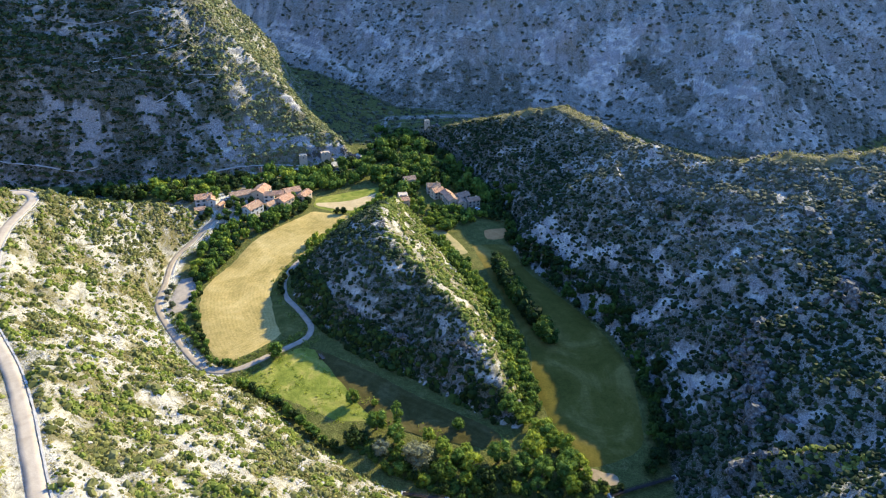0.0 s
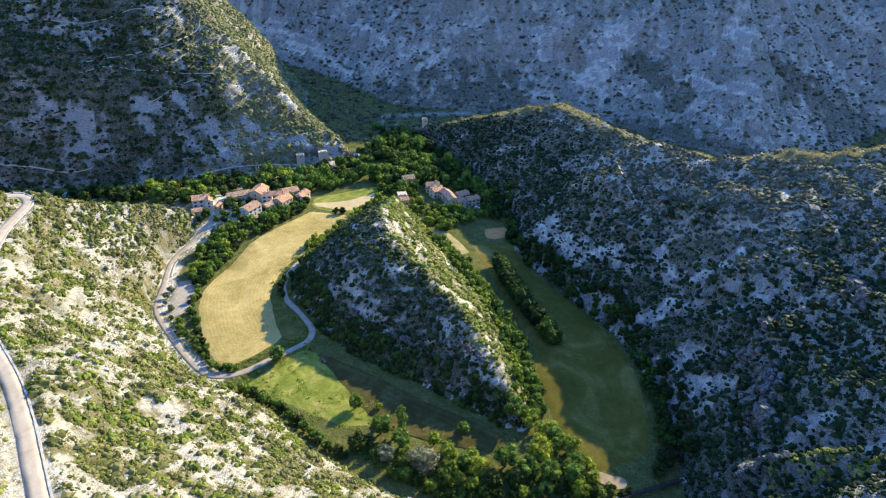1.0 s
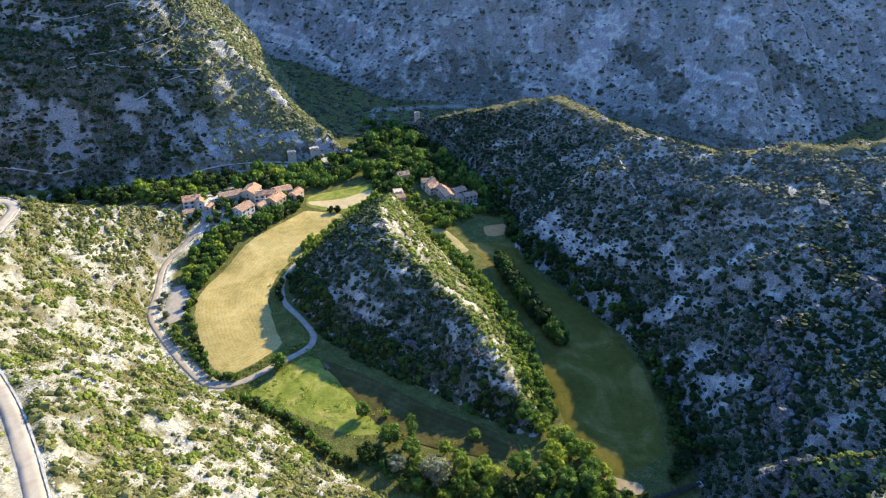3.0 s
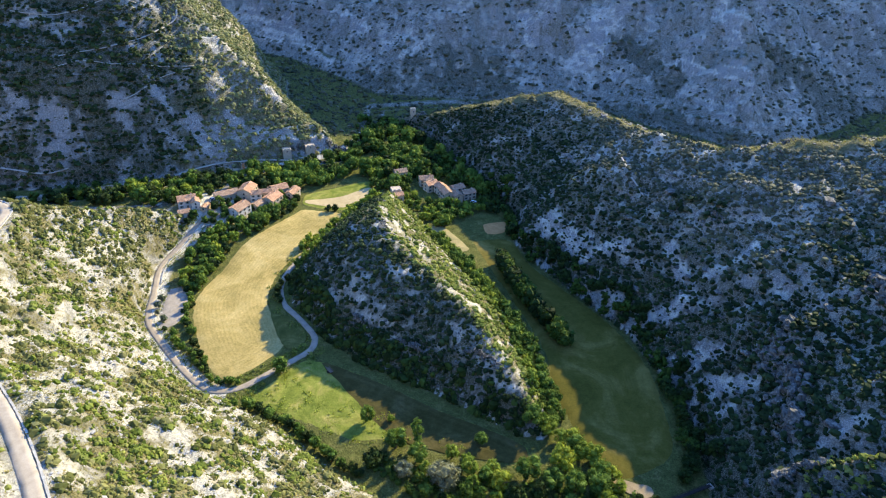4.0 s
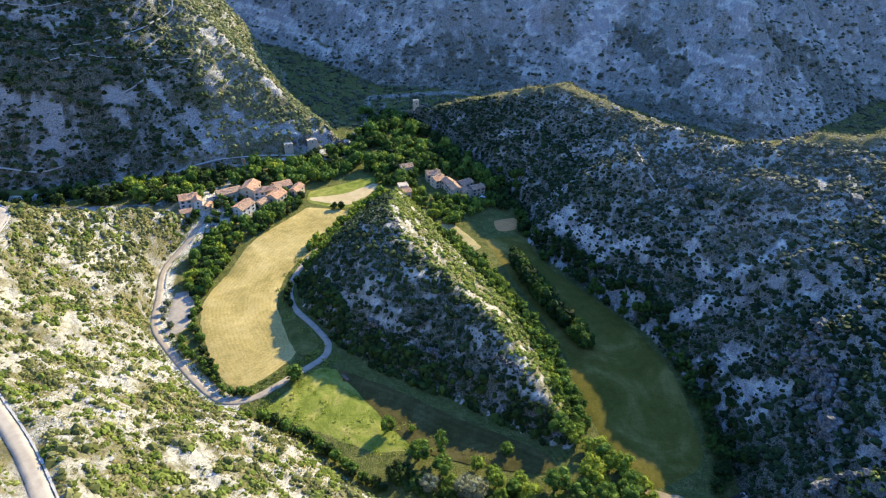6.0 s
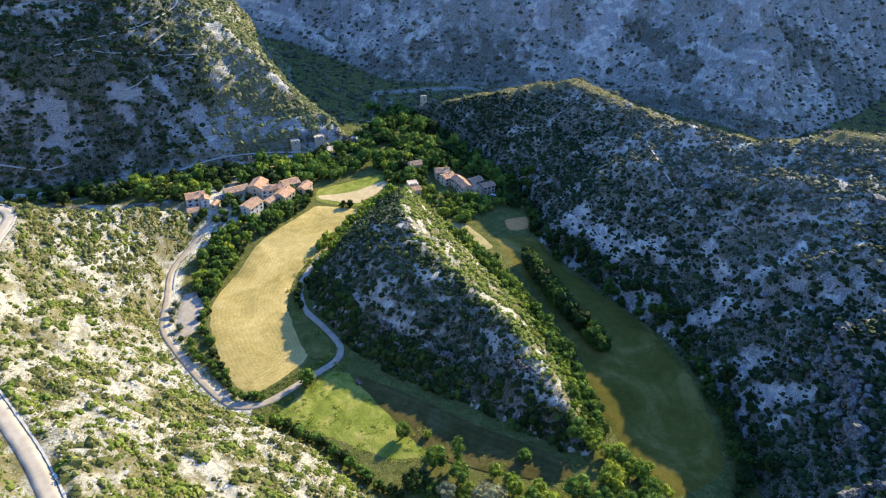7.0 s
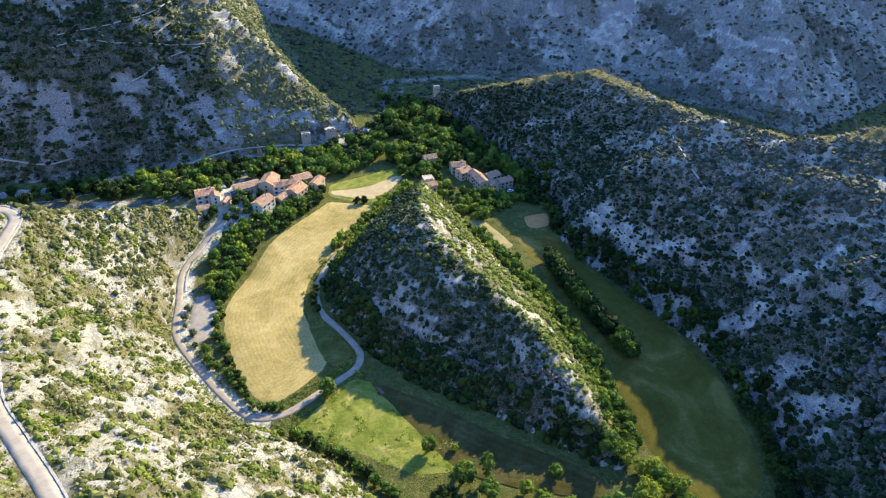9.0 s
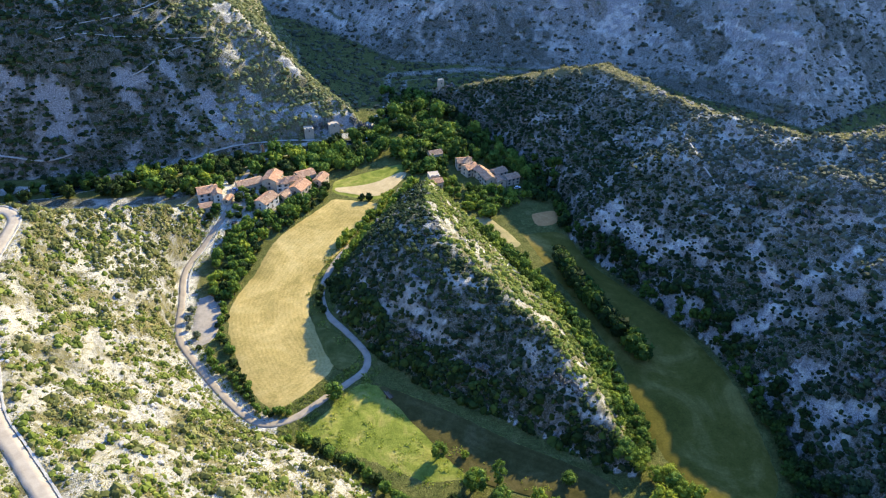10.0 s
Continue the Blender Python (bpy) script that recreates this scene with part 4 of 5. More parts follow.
def build_tree(name, label, rng, mat, lobes, flakes, wide, tall, base, bare=0.09, close=False):
    """One tree of unit crown radius with a tapered, forked trunk."""
    tree = new(name)
    bm = bmesh.new()
    top = base + 0.45 * tall
    tube(bm, (0, 0, -0.4), (0.02, 0.03, base + 0.1), bare * 1.35, bare)
    tube(bm, (0.02, 0.03, base + 0.1), (0.06, 0, top), bare, bare * 0.45)
    for k in range(5):
        a = k * 1.257 + rng.uniform(-0.3, 0.3)
        tube(bm, (0.03, 0.02, base + 0.1 + 0.06 * k * tall), (math.cos(a) * wide * 0.55, math.sin(a) * wide * 0.55, base + tall * (0.3 + 0.09 * k)), bare * 0.55, bare * 0.15, 5)
    part("trunk", bm, M_BARK, tree)
    crown = new("crown", crown_mesh(rng, lobes + 4 * close, flakes * 3 if close else flakes, wide, tall, base, mat, (0.28, 0.46) if close else (0.34, 0.5), 0.22 if close else 0.36, 0.86 if close else 1.0))
    crown.parent = tree
    return tagged(tree, label, "tree")


SPECIES = {
    "broadleaf_tree": ("full green broadleaf tree with a round crown", M_LEAF, 17, 25, 1.0, 1.65, 0.35),
    "oak_tree": ("dark green oak with a dense low crown", M_LEAF_DARK, 15, 21, 1.0, 1.45, 0.25),
    "hedgerow_tree": ("green hedgerow tree grown into its neighbours", M_LEAF_MID, 13, 21, 1.0, 1.5, 0.15),
    "poplar_tree": ("tall green poplar with a narrow crown", M_LEAF, 20, 25, 0.85, 3.9, 0.5),
    "willow_tree": ("silvery grey-leaved willow with a wide crown", M_LEAF_GREY, 19, 29, 1.0, 1.5, 0.3),
    "young_tree": ("bright yellow-green young tree", M_LEAF_LIME, 13, 21, 1.0, 1.6, 0.25),
    "cypress_tree": ("slim dark cypress by the houses", M_LEAF_DARK, 14, 17, 0.5, 3.6, 0.2),
}
MODELS = {}
PLANTED = []


def plant(name, x, y, radius, rng, group):
    label, mat, lobes, flakes, wide, tall, base = SPECIES[name]
    close = y < 258 and x > -45      # trees below the hill stand nearest and show their leaves
    kind = (name, int(rng.integers(0, 4)), close)
    m = pose(x, y, ground_at(x, y) - 0.05 * radius, 0, 0, rng.uniform(0, 360)) @ Matrix.Diagonal((radius, radius, radius * rng.uniform(0.85, 1.15), 1))
    if kind not in MODELS:
        MODELS[kind] = build_tree(name, label, np.random.default_rng(900 + 31 * len(MODELS)), mat, lobes, flakes, wide, tall, base, 0.09, close)
        MODELS[kind].matrix_basis = m
        tree = MODELS[kind]
    else:
        source = MODELS[kind]
        kept = source.matrix_basis.copy()
        source.matrix_basis = Matrix.Identity(4)
        tree = copy_thing(source, m)
        source.matrix_basis = kept
    PLANTED.append((x, y, radius))
    return tagged(tree, group=group)


def grove(names, area, count, size, rng, group, gap=0.75):
    """Trees at random in an outline, no two too close."""
    p = np.array(area)
    made, tries = 0, 0
    while made < count and tries < count * 40:
        tries += 1
        x, y = rng.uniform(*p[:, 0][[p[:, 0].argmin(), p[:, 0].argmax()]]), rng.uniform(*p[:, 1][[p[:, 1].argmin(), p[:, 1].argmax()]])
        r = rng.uniform(*size)
        if not inside(np.array([x]), np.array([y]), list(area))[0] or off_roads(np.array([x]), np.array([y]), 2.0 + 0.6 * r)[0] == 0:
            continue
        if any(math.hypot(x - a, y - b) < gap * (r + c) for a, b, c in PLANTED) or any(math.hypot(x - a, y - b) < c + 0.7 * r for a, b, c in KEEP_CLEAR):
            continue
        plant(names[int(rng.integers(0, len(names)))], x, y, r, rng, group)
        made += 1


def row(names, line, gap, size, rng, group, spread=1.0):
    run = curve_line(line, 0.5)
    along = np.r_[0, np.cumsum(np.hypot(*np.diff(run, axis=0).T))]
    s = 0.0
    while s < along[-1]:
        x, y = (np.interp(s, along, run[:, k]) + rng.normal() * spread for k in (0, 1))
        r = rng.uniform(*size)
        plant(names[int(rng.integers(0, len(names)))], x, y, r, rng, group)
        s += gap * rng.uniform(0.75, 1.25)


# ---------------------------------------------------------------- the village
def tile_material():
    mat, n, links, bsdf = material("clay_roof_tiles", 0.85, 0.2)
    w = n.new("ShaderNodeTexWave")
    w.inputs["Scale"].default_value, w.inputs["Distortion"].default_value = 1.4, 0.6
    c = n.new("ShaderNodeTexCoord")
    links.new(c.outputs["Object"], w.inputs["Vector"])
    base = ramp(n, links, tex_noise(n, links, 0.7, 6, 0.75), [(0.3, (0.25, 0.145, 0.09)), (0.5, (0.40, 0.245, 0.155)), (0.7, (0.52, 0.38, 0.265))])
    o = n.new("ShaderNodeObjectInfo")
    base = mix(n, links, 1.0, base, ramp(n, links, o.outputs["Random"], [(0.0, (0.75, 0.82, 0.85)), (1.0, (1.2, 1.05, 0.95))]), "MULTIPLY")
    col = mix(n, links, 0.4, base, ramp(n, links, w.outputs[0], [(0.2, (0.6,)), (0.7, (1.1,))]), "MULTIPLY")
    links.new(col, bsdf.inputs["Base Color"])
    bump(n, links, bsdf, w.outputs[0], 0.7, 0.08)
    return mat


M_TILE = tile_material()
M_WALL = noisy("rubble_wall", [(0.3, (0.42, 0.33, 0.23)), (0.7, (0.62, 0.51, 0.37))], 0.9, 5.0, 0.9, 0.06)
M_PLASTER = noisy("pale_plaster", [(0.3, (0.56, 0.51, 0.43)), (0.7, (0.72, 0.68, 0.60))], 0.5, 6.0, 0.9, 0.02)
M_SHUTTER = noisy("shutter_paint", [(0.3, (0.16, 0.19, 0.17)), (0.7, (0.24, 0.27, 0.24))], 1.5, 8.0, 0.6, 0.01)
M_WOOD = noisy("old_wood", [(0.3, (0.10, 0.07, 0.045)), (0.7, (0.20, 0.145, 0.095))], 1.5, 9.0, 0.8, 0.02)
M_GLASS, _n, _l, _b = material("window_glass", 0.08, 0.5)
_b.inputs["Base Color"].default_value = (0.02, 0.025, 0.03, 1)
M_METAL = noisy("dull_steel", [(0.3, (0.16, 0.16, 0.16)), (0.7, (0.28, 0.28, 0.27))], 2.0, 9.0, 0.5, 0.01, spec=0.5)


def box(bm, x0, x1, y0, y1, z0, z1):
    v = [bm.verts.new(p) for p in ((x0, y0, z0), (x1, y0, z0), (x1, y1, z0), (x0, y1, z0), (x0, y0, z1), (x1, y0, z1), (x1, y1, z1), (x0, y1, z1))]
    for f in ((0, 3, 2, 1), (4, 5, 6, 7), (0, 1, 5, 4), (1, 2, 6, 5), (2, 3, 7, 6), (3, 0, 4, 7)):
        bm.faces.new([v[k] for k in f])
    return v


def one_box(*a):
    bm = bmesh.new()
    box(bm, *a)
    return bm


KEEP_CLEAR = []


def house(x, y, w, d, h, yaw, rise, label, wall_mat, windows=3, storeys=2, chimney=True, base=None):
    """A rubble house under a pitched tile roof: w along the ridge, d across it, h to the eaves."""
    home = new("house")
    z = ground_at(x, y) if base is None else base
    bm = bmesh.new()
    a, b = w / 2, d / 2
    lo = [bm.verts.new(p) for p in ((-a, -b, -3), (a, -b, -3), (a, b, -3), (-a, b, -3))]
    hi = [bm.verts.new(p) for p in ((-a, -b, h), (a, -b, h), (a, b, h), (-a, b, h))]
    tip = [bm.verts.new((-a, 0, h + rise)), bm.verts.new((a, 0, h + rise))]
    for f in ((lo[0], lo[1], hi[1], hi[0]), (lo[2], lo[3], hi[3], hi[2]), (lo[1], lo[2], hi[2], tip[1], hi[1]), (lo[3], lo[0], hi[0], tip[0], hi[3]), (hi[0], hi[1], tip[1], tip[0]), (hi[2], hi[3], tip[0], tip[1]), lo[::-1]):
        bm.faces.new(f)
    part("wall", bm, wall_mat, home)
    for s in (-1, 1):
        bm = bmesh.new()
        over = 0.45
        drop = over * rise / b
        e, g = (b + over) * s, a + 0.3
        q = [(-g, e, h - drop + 0.02), (g, e, h - drop + 0.02), (g, 0, h + rise + 0.02), (-g, 0, h + rise + 0.02)]
        top = [bm.verts.new((p[0], p[1], p[2] + 0.22)) for p in q]
        low = [bm.verts.new(p) for p in q]
        bm.faces.new(top if s < 0 else top[::-1])
        bm.faces.new(low[::-1] if s < 0 else low)
        for k in range(4):
            bm.faces.new((low[k], low[(k + 1) % 4], top[(k + 1) % 4], top[k]) if s < 0 else (low[k], top[k], top[(k + 1) % 4], low[(k + 1) % 4]))
        bmesh.ops.recalc_face_normals(bm, faces=bm.faces)
        part("roof", bm, M_TILE, home)
    if chimney:
        cx = a * 0.55
        stack = part("chimney", one_box(cx - 0.35, cx + 0.35, -0.3, 0.3, h + rise * 0.7, h + rise + 1.0), wall_mat, home)
        part("cap", one_box(cx - 0.45, cx + 0.45, -0.4, 0.4, h + rise + 1.0, h + rise + 1.12), M_TILE, stack)
    for s in (-1, 1):
        for k in range(windows):
            for level in range(storeys):
                wx, wz = -a + w * (k + 0.5) / windows, 1.0 + level * (h - 0.6) / storeys
                if level == 0 and k == windows // 2:
                    door = part("door", one_box(wx - 0.55, wx + 0.55, s * b - 0.04, s * b + 0.06, 0.0, 2.1), M_WOOD, home)
                    part("lintel", one_box(wx - 0.75, wx + 0.75, s * b - 0.04, s * b + 0.09, 2.1, 2.35), M_STONE, door)
                    continue
                win = part("window", one_box(wx - 0.5, wx + 0.5, s * b - 0.04, s * b + 0.03, wz, wz + 1.35), M_GLASS, home)
                part("sill", one_box(wx - 0.6, wx + 0.6, s * b - 0.04, s * b + 0.14, wz - 0.14, wz), M_STONE, win)
                for t in (-1, 1):
                    part("shutter", one_box(wx + t * 0.82 - 0.28, wx + t * 0.82 + 0.28, s * b - 0.02, s * b + 0.08, wz, wz + 1.35), M_SHUTTER, win)
    for s in (-1, 1):
        for level in range(storeys):
            wz = 1.0 + level * (h - 0.6) / storeys
            win = part("window", one_box(s * a - 0.04, s * a + 0.03, -0.5, 0.5, wz, wz + 1.35), M_GLASS, home)
            part("sill", one_box(s * a - 0.04, s * a + 0.12, -0.6, 0.6, wz - 0.14, wz), M_STONE, win)
    home.matrix_world = pose(x, y, z, 0, 0, yaw)
    KEEP_CLEAR.append((x, y, 0.46 * max(w, d)))
    return tagged(home, label, "house", "village houses")



TALL, LOW = "rubble house with a red clay tile roof", "low stone house with a faded tile roof"
HOUSES = [  # x, y, ridge, across, eaves, yaw, rise, label, plastered, windows, storeys
    (-116, 441, 12, 9, 8.5, 78, 2.0, "tall rubble house with an orange tile roof", 0, 3, 3), (-110, 437, 7, 6, 8.0, 10, 1.4, "narrow stone house with three storeys", 1, 2, 3),
    (-100, 438, 11, 8.5, 6.5, 62, 2.0, TALL, 0, 3, 2), (-117, 419, 12, 8, 5.0, 60, 1.8, "stone house with an orange tile roof by the field", 1, 3, 2),
    (-129, 438, 15, 7, 4.0, 28, 1.5, "long low barn under a pale tile roof", 0, 4, 1), (-99, 459, 11, 8, 4.5, 30, 1.6, "old barn under a brown tile roof", 0, 2, 1),
    (-89, 453, 10, 6, 5.0, 68, 1.6, "stone house end-on to the meadow", 0, 2, 2), (-150, 424, 11, 8, 5.5, 20, 1.8, TALL, 1, 3, 2),
    (-144, 420.5, 6, 5, 5.0, 110, 1.2, "white plastered house beside the lane", 1, 2, 2), (-149, 412, 7, 5, 3.6, 25, 1.2, "small white plastered house on the bank", 1, 2, 1),
    (-138, 420, 6, 4, 2.6, 75, 0.9, "small garage under an orange tile roof", 0, 1, 1), (-108, 429, 7, 5, 4.0, 60, 1.2, LOW, 0, 2, 1), (-106, 446, 8, 6, 6.5, 10, 1.5, TALL, 0, 2, 2),
    (1, 474, 9.5, 7, 5.6, 8, 1.7, "stone house with a pale tile roof", 0, 3, 2), (4, 466, 8.5, 7, 5.6, 32, 1.6, "stone house stepped into its neighbour", 0, 3, 2), (11, 461, 8, 7, 5.4, 122, 1.6, TALL, 0, 2, 2),
    (14, 452.5, 9, 7, 5.8, 112, 1.7, "stone house with a brown tile roof", 0, 3, 2), (21, 450, 7, 6, 5.0, 105, 1.4, LOW, 0, 2, 2), (29, 454, 9, 6, 5.0, 22, 1.4, "plain stone house at the village edge", 0, 3, 2),
    (22, 461, 9, 6.5, 5.0, 28, 1.5, "stone house in shade under a dark roof", 0, 3, 2), (-17, 485, 9, 6, 5.5, 20, 1.8, "small chapel with a tile roof", 0, 2, 1), (-214, 461, 10, 6, 4.0, 25, 1.2, "pale stone farm building by the river", 1, 2, 1)]
for x, y, w, d, h, yaw, rise, label, pale, win, floors in HOUSES:
    house(x, y, w, d, h, yaw, rise, label, M_PLASTER if pale else M_WALL, win, floors, floors > 1)


def stone_tower(x, y, side, h, yaw, label):
    """A square roofless tower of coursed rubble."""
    tower = new("stone_tower")
    bm = bmesh.new()
    a, t = side / 2, 0.7
    for x0, x1, y0, y1 in ((-a, a, -a, -a + t), (-a, a, a - t, a), (-a, -a + t, -a + t, a - t), (a - t, a, -a + t, a - t)):
        box(bm, x0, x1, y0, y1, -3, h)
    part("wall", bm, M_WALL, tower)
    part("rubble_fill", one_box(-a + t, a - t, -a + t, a - t, -3, h - 0.12), M_WALL, tower)
    for s in (-1, 0.2, 0.9):
        part("broken_course", one_box(a * s * 0.5 - 0.8, a * s * 0.5 + 0.8, -a, -a + t, h + 0.004, h + 0.5 + 0.4 * abs(s)), M_STONE, tower)
    part("window", one_box(-0.35, 0.35, -a - 0.02, -a + 0.1, h * 0.55, h * 0.55 + 1.1), M_GLASS, tower)
    tower.matrix_world = pose(x, y, ground_at(x, y), 0, 0, yaw)
    KEEP_CLEAR.append((x, y, side * 0.6))
    return tagged(tower, label, "tower", "hill ruins")


stone_tower(-20, 452, 6.5, 8.0, 12, "square ruined tower of grey rubble")
house(-19, 443, 7, 5, 4.2, 20, 1.4, "small grey rubble house beside the ruined tower", M_WALL, 2, 1, False)
stone_tower(-6, 580, 4.0, 6.0, 15, "ruined watch tower at the end of the ridge")


def car(x, y, yaw, paint, label):
    """A parked hatchback."""
    thing = new("car")
    bm = bmesh.new()
    v = box(bm, -2.05, 2.05, -0.85, 0.85, 0.32, 0.85)
    bmesh.ops.bevel(bm, geom=bm.edges[:], offset=0.14, segments=2, affect="EDGES")
    part("body", bm, paint, thing)
    bm = bmesh.new()
    v = box(bm, -1.75, 0.85, -0.78, 0.78, 0.82, 1.45)
    for p in v[4:]:
        p.co.x, p.co.y = p.co.x * 0.78 - 0.1, p.co.y * 0.85
    cabin = part("cabin", bm, M_GLASS, thing)
    part("roof", one_box(-1.4, 0.5, -0.64, 0.64, 1.45, 1.49), paint, cabin)
    for sx in (-1.3, 1.3):
        for sy in (-0.8, 0.8):
            bm = bmesh.new()
            bmesh.ops.create_cone(bm, cap_ends=True, segments=14, radius1=0.32, radius2=0.32, depth=0.2, matrix=pose(sx, sy, 0.32, 90))
            part("wheel", bm, M_TYRE, thing)
    for sy in (-0.6, 0.6):
        part("headlight", one_box(2.03, 2.07, sy - 0.18, sy + 0.18, 0.6, 0.74), M_PLASTER, thing)
    thing.matrix_world = pose(x, y, ground_at(x, y) + 0.15, 0, 0, yaw)
    return tagged(thing, label, "car", "parked cars")


def paint(name, c):
    mat, n, links, bsdf = material(name, 0.35, 0.5)
    col = ramp(n, links, tex_noise(n, links, 3.0), [(0.3, tuple(k * 0.85 for k in c)), (0.7, c)])
    links.new(col, bsdf.inputs["Base Color"])
    return mat


M_TYRE = noisy("tyre_rubber", [(0.3, (0.02, 0.02, 0.02)), (0.7, (0.04, 0.04, 0.04))], 5.0)
WHITE_PAINT, BLUE_PAINT, DARK_PAINT = paint("white_paint", (0.75, 0.75, 0.74)), paint("blue_paint", (0.04, 0.12, 0.35)), paint("dark_paint", (0.04, 0.04, 0.045))
for x, y, yaw, mat, label in ((-134.5, 431, 35, BLUE_PAINT, "blue hatchback parked by the lane"), (-132, 428.5, 35, WHITE_PAINT, "white hatchback parked by the lane"), (-136.5, 433.5, 30, WHITE_PAINT, "white hatchback parked by the lane"),
                              (-129.8, 424.5, 60, DARK_PAINT, "dark hatchback parked by the lane"), (-131.2, 414, 85, WHITE_PAINT, "white hatchback parked on the verge"), (-131.6, 409, 85, WHITE_PAINT, "white hatchback parked on the verge"),
                              (-132.8, 402, 75, DARK_PAINT, "dark hatchback parked on the verge"), (32, 447, 15, WHITE_PAINT, "white car beside the last house")):
    car(x, y, yaw, mat, label)


def trailer(x, y, yaw):
    thing = new("farm_trailer")
    part("bed", one_box(-2.0, 2.0, -0.95, 0.95, 0.75, 0.9), M_WOOD, thing)
    for s in (-1, 1):
        part("side_board", one_box(-2.0, 2.0, s * 0.95 - 0.03, s * 0.95 + 0.03, 0.9, 1.5), M_WOOD, thing)
        bm = bmesh.new()
        bmesh.ops.create_cone(bm, cap_ends=True, segments=14, radius1=0.45, radius2=0.45, depth=0.25, matrix=pose(-0.3, s * 1.15, 0.45, 90))
        part("wheel", bm, M_TYRE, thing)
    bm = bmesh.new()
    tube(bm, (2.0, 0, 0.8), (3.4, 0, 0.5), 0.06, 0.06)
    part("drawbar", bm, M_METAL, thing)
    thing.matrix_world = pose(x, y, ground_at(x, y) + 0.2, 0, 0, yaw)
    return tagged(thing, "dark wooden farm trailer standing in the meadow", "trailer")


trailer(-51, 275, 125)


# ---------------------------------------------------------------- walls, tracks and bridges
def stone_wall(name, line, tall, thick, label, seed, stone=1.0):
    """A wall of uneven limestone blocks along a run."""
    rng = np.random.default_rng(seed)
    run = curve_line(line, stone)
    z = height(run[:, 0], run[:, 1])
    bm = bmesh.new()
    for k in range(len(run) - 1):
        a, b = run[k], run[k + 1]
        yaw = math.atan2(b[1] - a[1], b[0] - a[0])
        ln = math.hypot(b[0] - a[0], b[1] - a[1]) * 0.98 / 2
        t, h = thick / 2 * rng.uniform(0.8, 1.2), tall * rng.uniform(0.8, 1.15)
        v = box(bm, -ln, ln, -t, t, -1.2, h)
        m = Matrix.Translation((*(0.5 * (a[:2] + b[:2])), 0.5 * (z[k] + z[k + 1]))) @ Matrix.Rotation(yaw + rng.uniform(-0.06, 0.06), 4, "Z")
        for p in v:
            p.co = m @ p.co
    me = bpy.data.meshes.new(name)
    bm.to_mesh(me)
    bm.free()
    me.materials.append(M_STONE)
    return tagged(new(name, me), label, "wall", kind="structure")


def offset(run, gap):
    p = np.array(run)[:, :2]
    t = np.gradient(p, axis=0)
    t /= np.linalg.norm(t, axis=1)[:, None]
    return p + np.column_stack([t[:, 1], -t[:, 0]]) * gap


edge = offset(UPPER_RUN, 2.9)
stone_wall("parapet_wall", edge[::4], 0.45, 0.65, "low parapet of white limestone blocks", 5, 1.2)
lane = offset(VILLAGE_RUN, -2.9)
stone_wall("lane_wall", [tuple(p) for p in lane[:: 4] if 340 < p[1] < 400 and p[0] < -120][::-1], 0.6, 0.6, "low dry-stone wall beside the lane", 6)
stone_wall("terrace_wall", [(-156, 398), (-150, 402), (-146, 405)], 0.9, 0.6, "dry-stone terrace wall below the houses", 11)
stone_wall("terrace_wall", [(-158, 391), (-152, 394), (-148, 397)], 0.8, 0.6, "dry-stone terrace wall below the houses", 12)
stone_wall("terrace_wall", [(-160, 383), (-155, 385), (-151, 387)], 0.8, 0.6, "dry-stone terrace wall below the houses", 13)
stone_tower(-101, 517, 6, 4.5, 18, "small roofless stone hut under the bluff")
stone_tower(-85, 524, 7, 4.0, 22, "small roofless stone hut under the bluff")
M_WORN = noisy("dusty_earth", [(0.3, (0.36, 0.27, 0.13)), (0.7, (0.52, 0.40, 0.21))], 0.2, 2.5, 0.95, 0.08)
M_TRACK = noisy("stony_track", [(0.3, (0.36, 0.32, 0.25)), (0.7, (0.52, 0.47, 0.39))], 0.3, 4.0, 0.95, 0.05)


def track(name, line, half, label, lift=0.35):
    run = curve_line(line, 2.0)
    z = height(run[:, 0], run[:, 1])
    z = np.convolve(np.pad(z, 4, mode="edge"), np.ones(9) / 9, mode="valid")
    return ribbon(name, np.column_stack([run, z + lift]), half, M_TRACK, 0.2, label, "track")


MULE, STONY = "stony mule track climbing the hillside", "stony track above the river"
track("hill_track", [(-243, 505), (-227, 512), (-207, 521), (-192, 533), (-183, 549), (-178, 558), (-180, 570)], 0.6, MULE)
track("hill_track", [(-163, 531), (-181, 523), (-194, 516), (-217, 509), (-246, 500)], 0.55, MULE)
track("hill_track", [(-163, 531), (-175, 523), (-185, 516), (-192, 508), (-204, 500)], 0.55, MULE)
track("hill_track", [(-277, 527), (-255, 524), (-236, 532), (-190, 549)], 0.55, MULE)
track("hill_track", [(-330, 470), (-300, 466), (-276, 467), (-263, 467), (-249, 469), (-239, 472)], 1.2, STONY)
track("hill_track", [(-199, 474), (-178, 482), (-161, 491), (-140, 501), (-117, 510), (-97, 514)], 1.1, STONY)
track("ridge_path", [(115, 424), (112, 404), (111, 383), (114, 373), (116, 362)], 0.45, "thin footpath over the shaded slope")
sheet("stone_scree", [(-141, 343), (-132, 347), (-128, 330), (-128, 314), (-136, 308), (-140, 322)], M_SCREE, 0.35, "grey gravel bank between the lane and the field", "gravel", 1.5, 0.8)
sheet("worn_ground", [(-80, 449), (-58, 455), (-40, 468), (-36, 466), (-43, 452), (-54, 440), (-78, 444)], M_WORN, 0.34, "bare trodden earth in the meadow", "ground", 1.5, 0.8, 0.26)
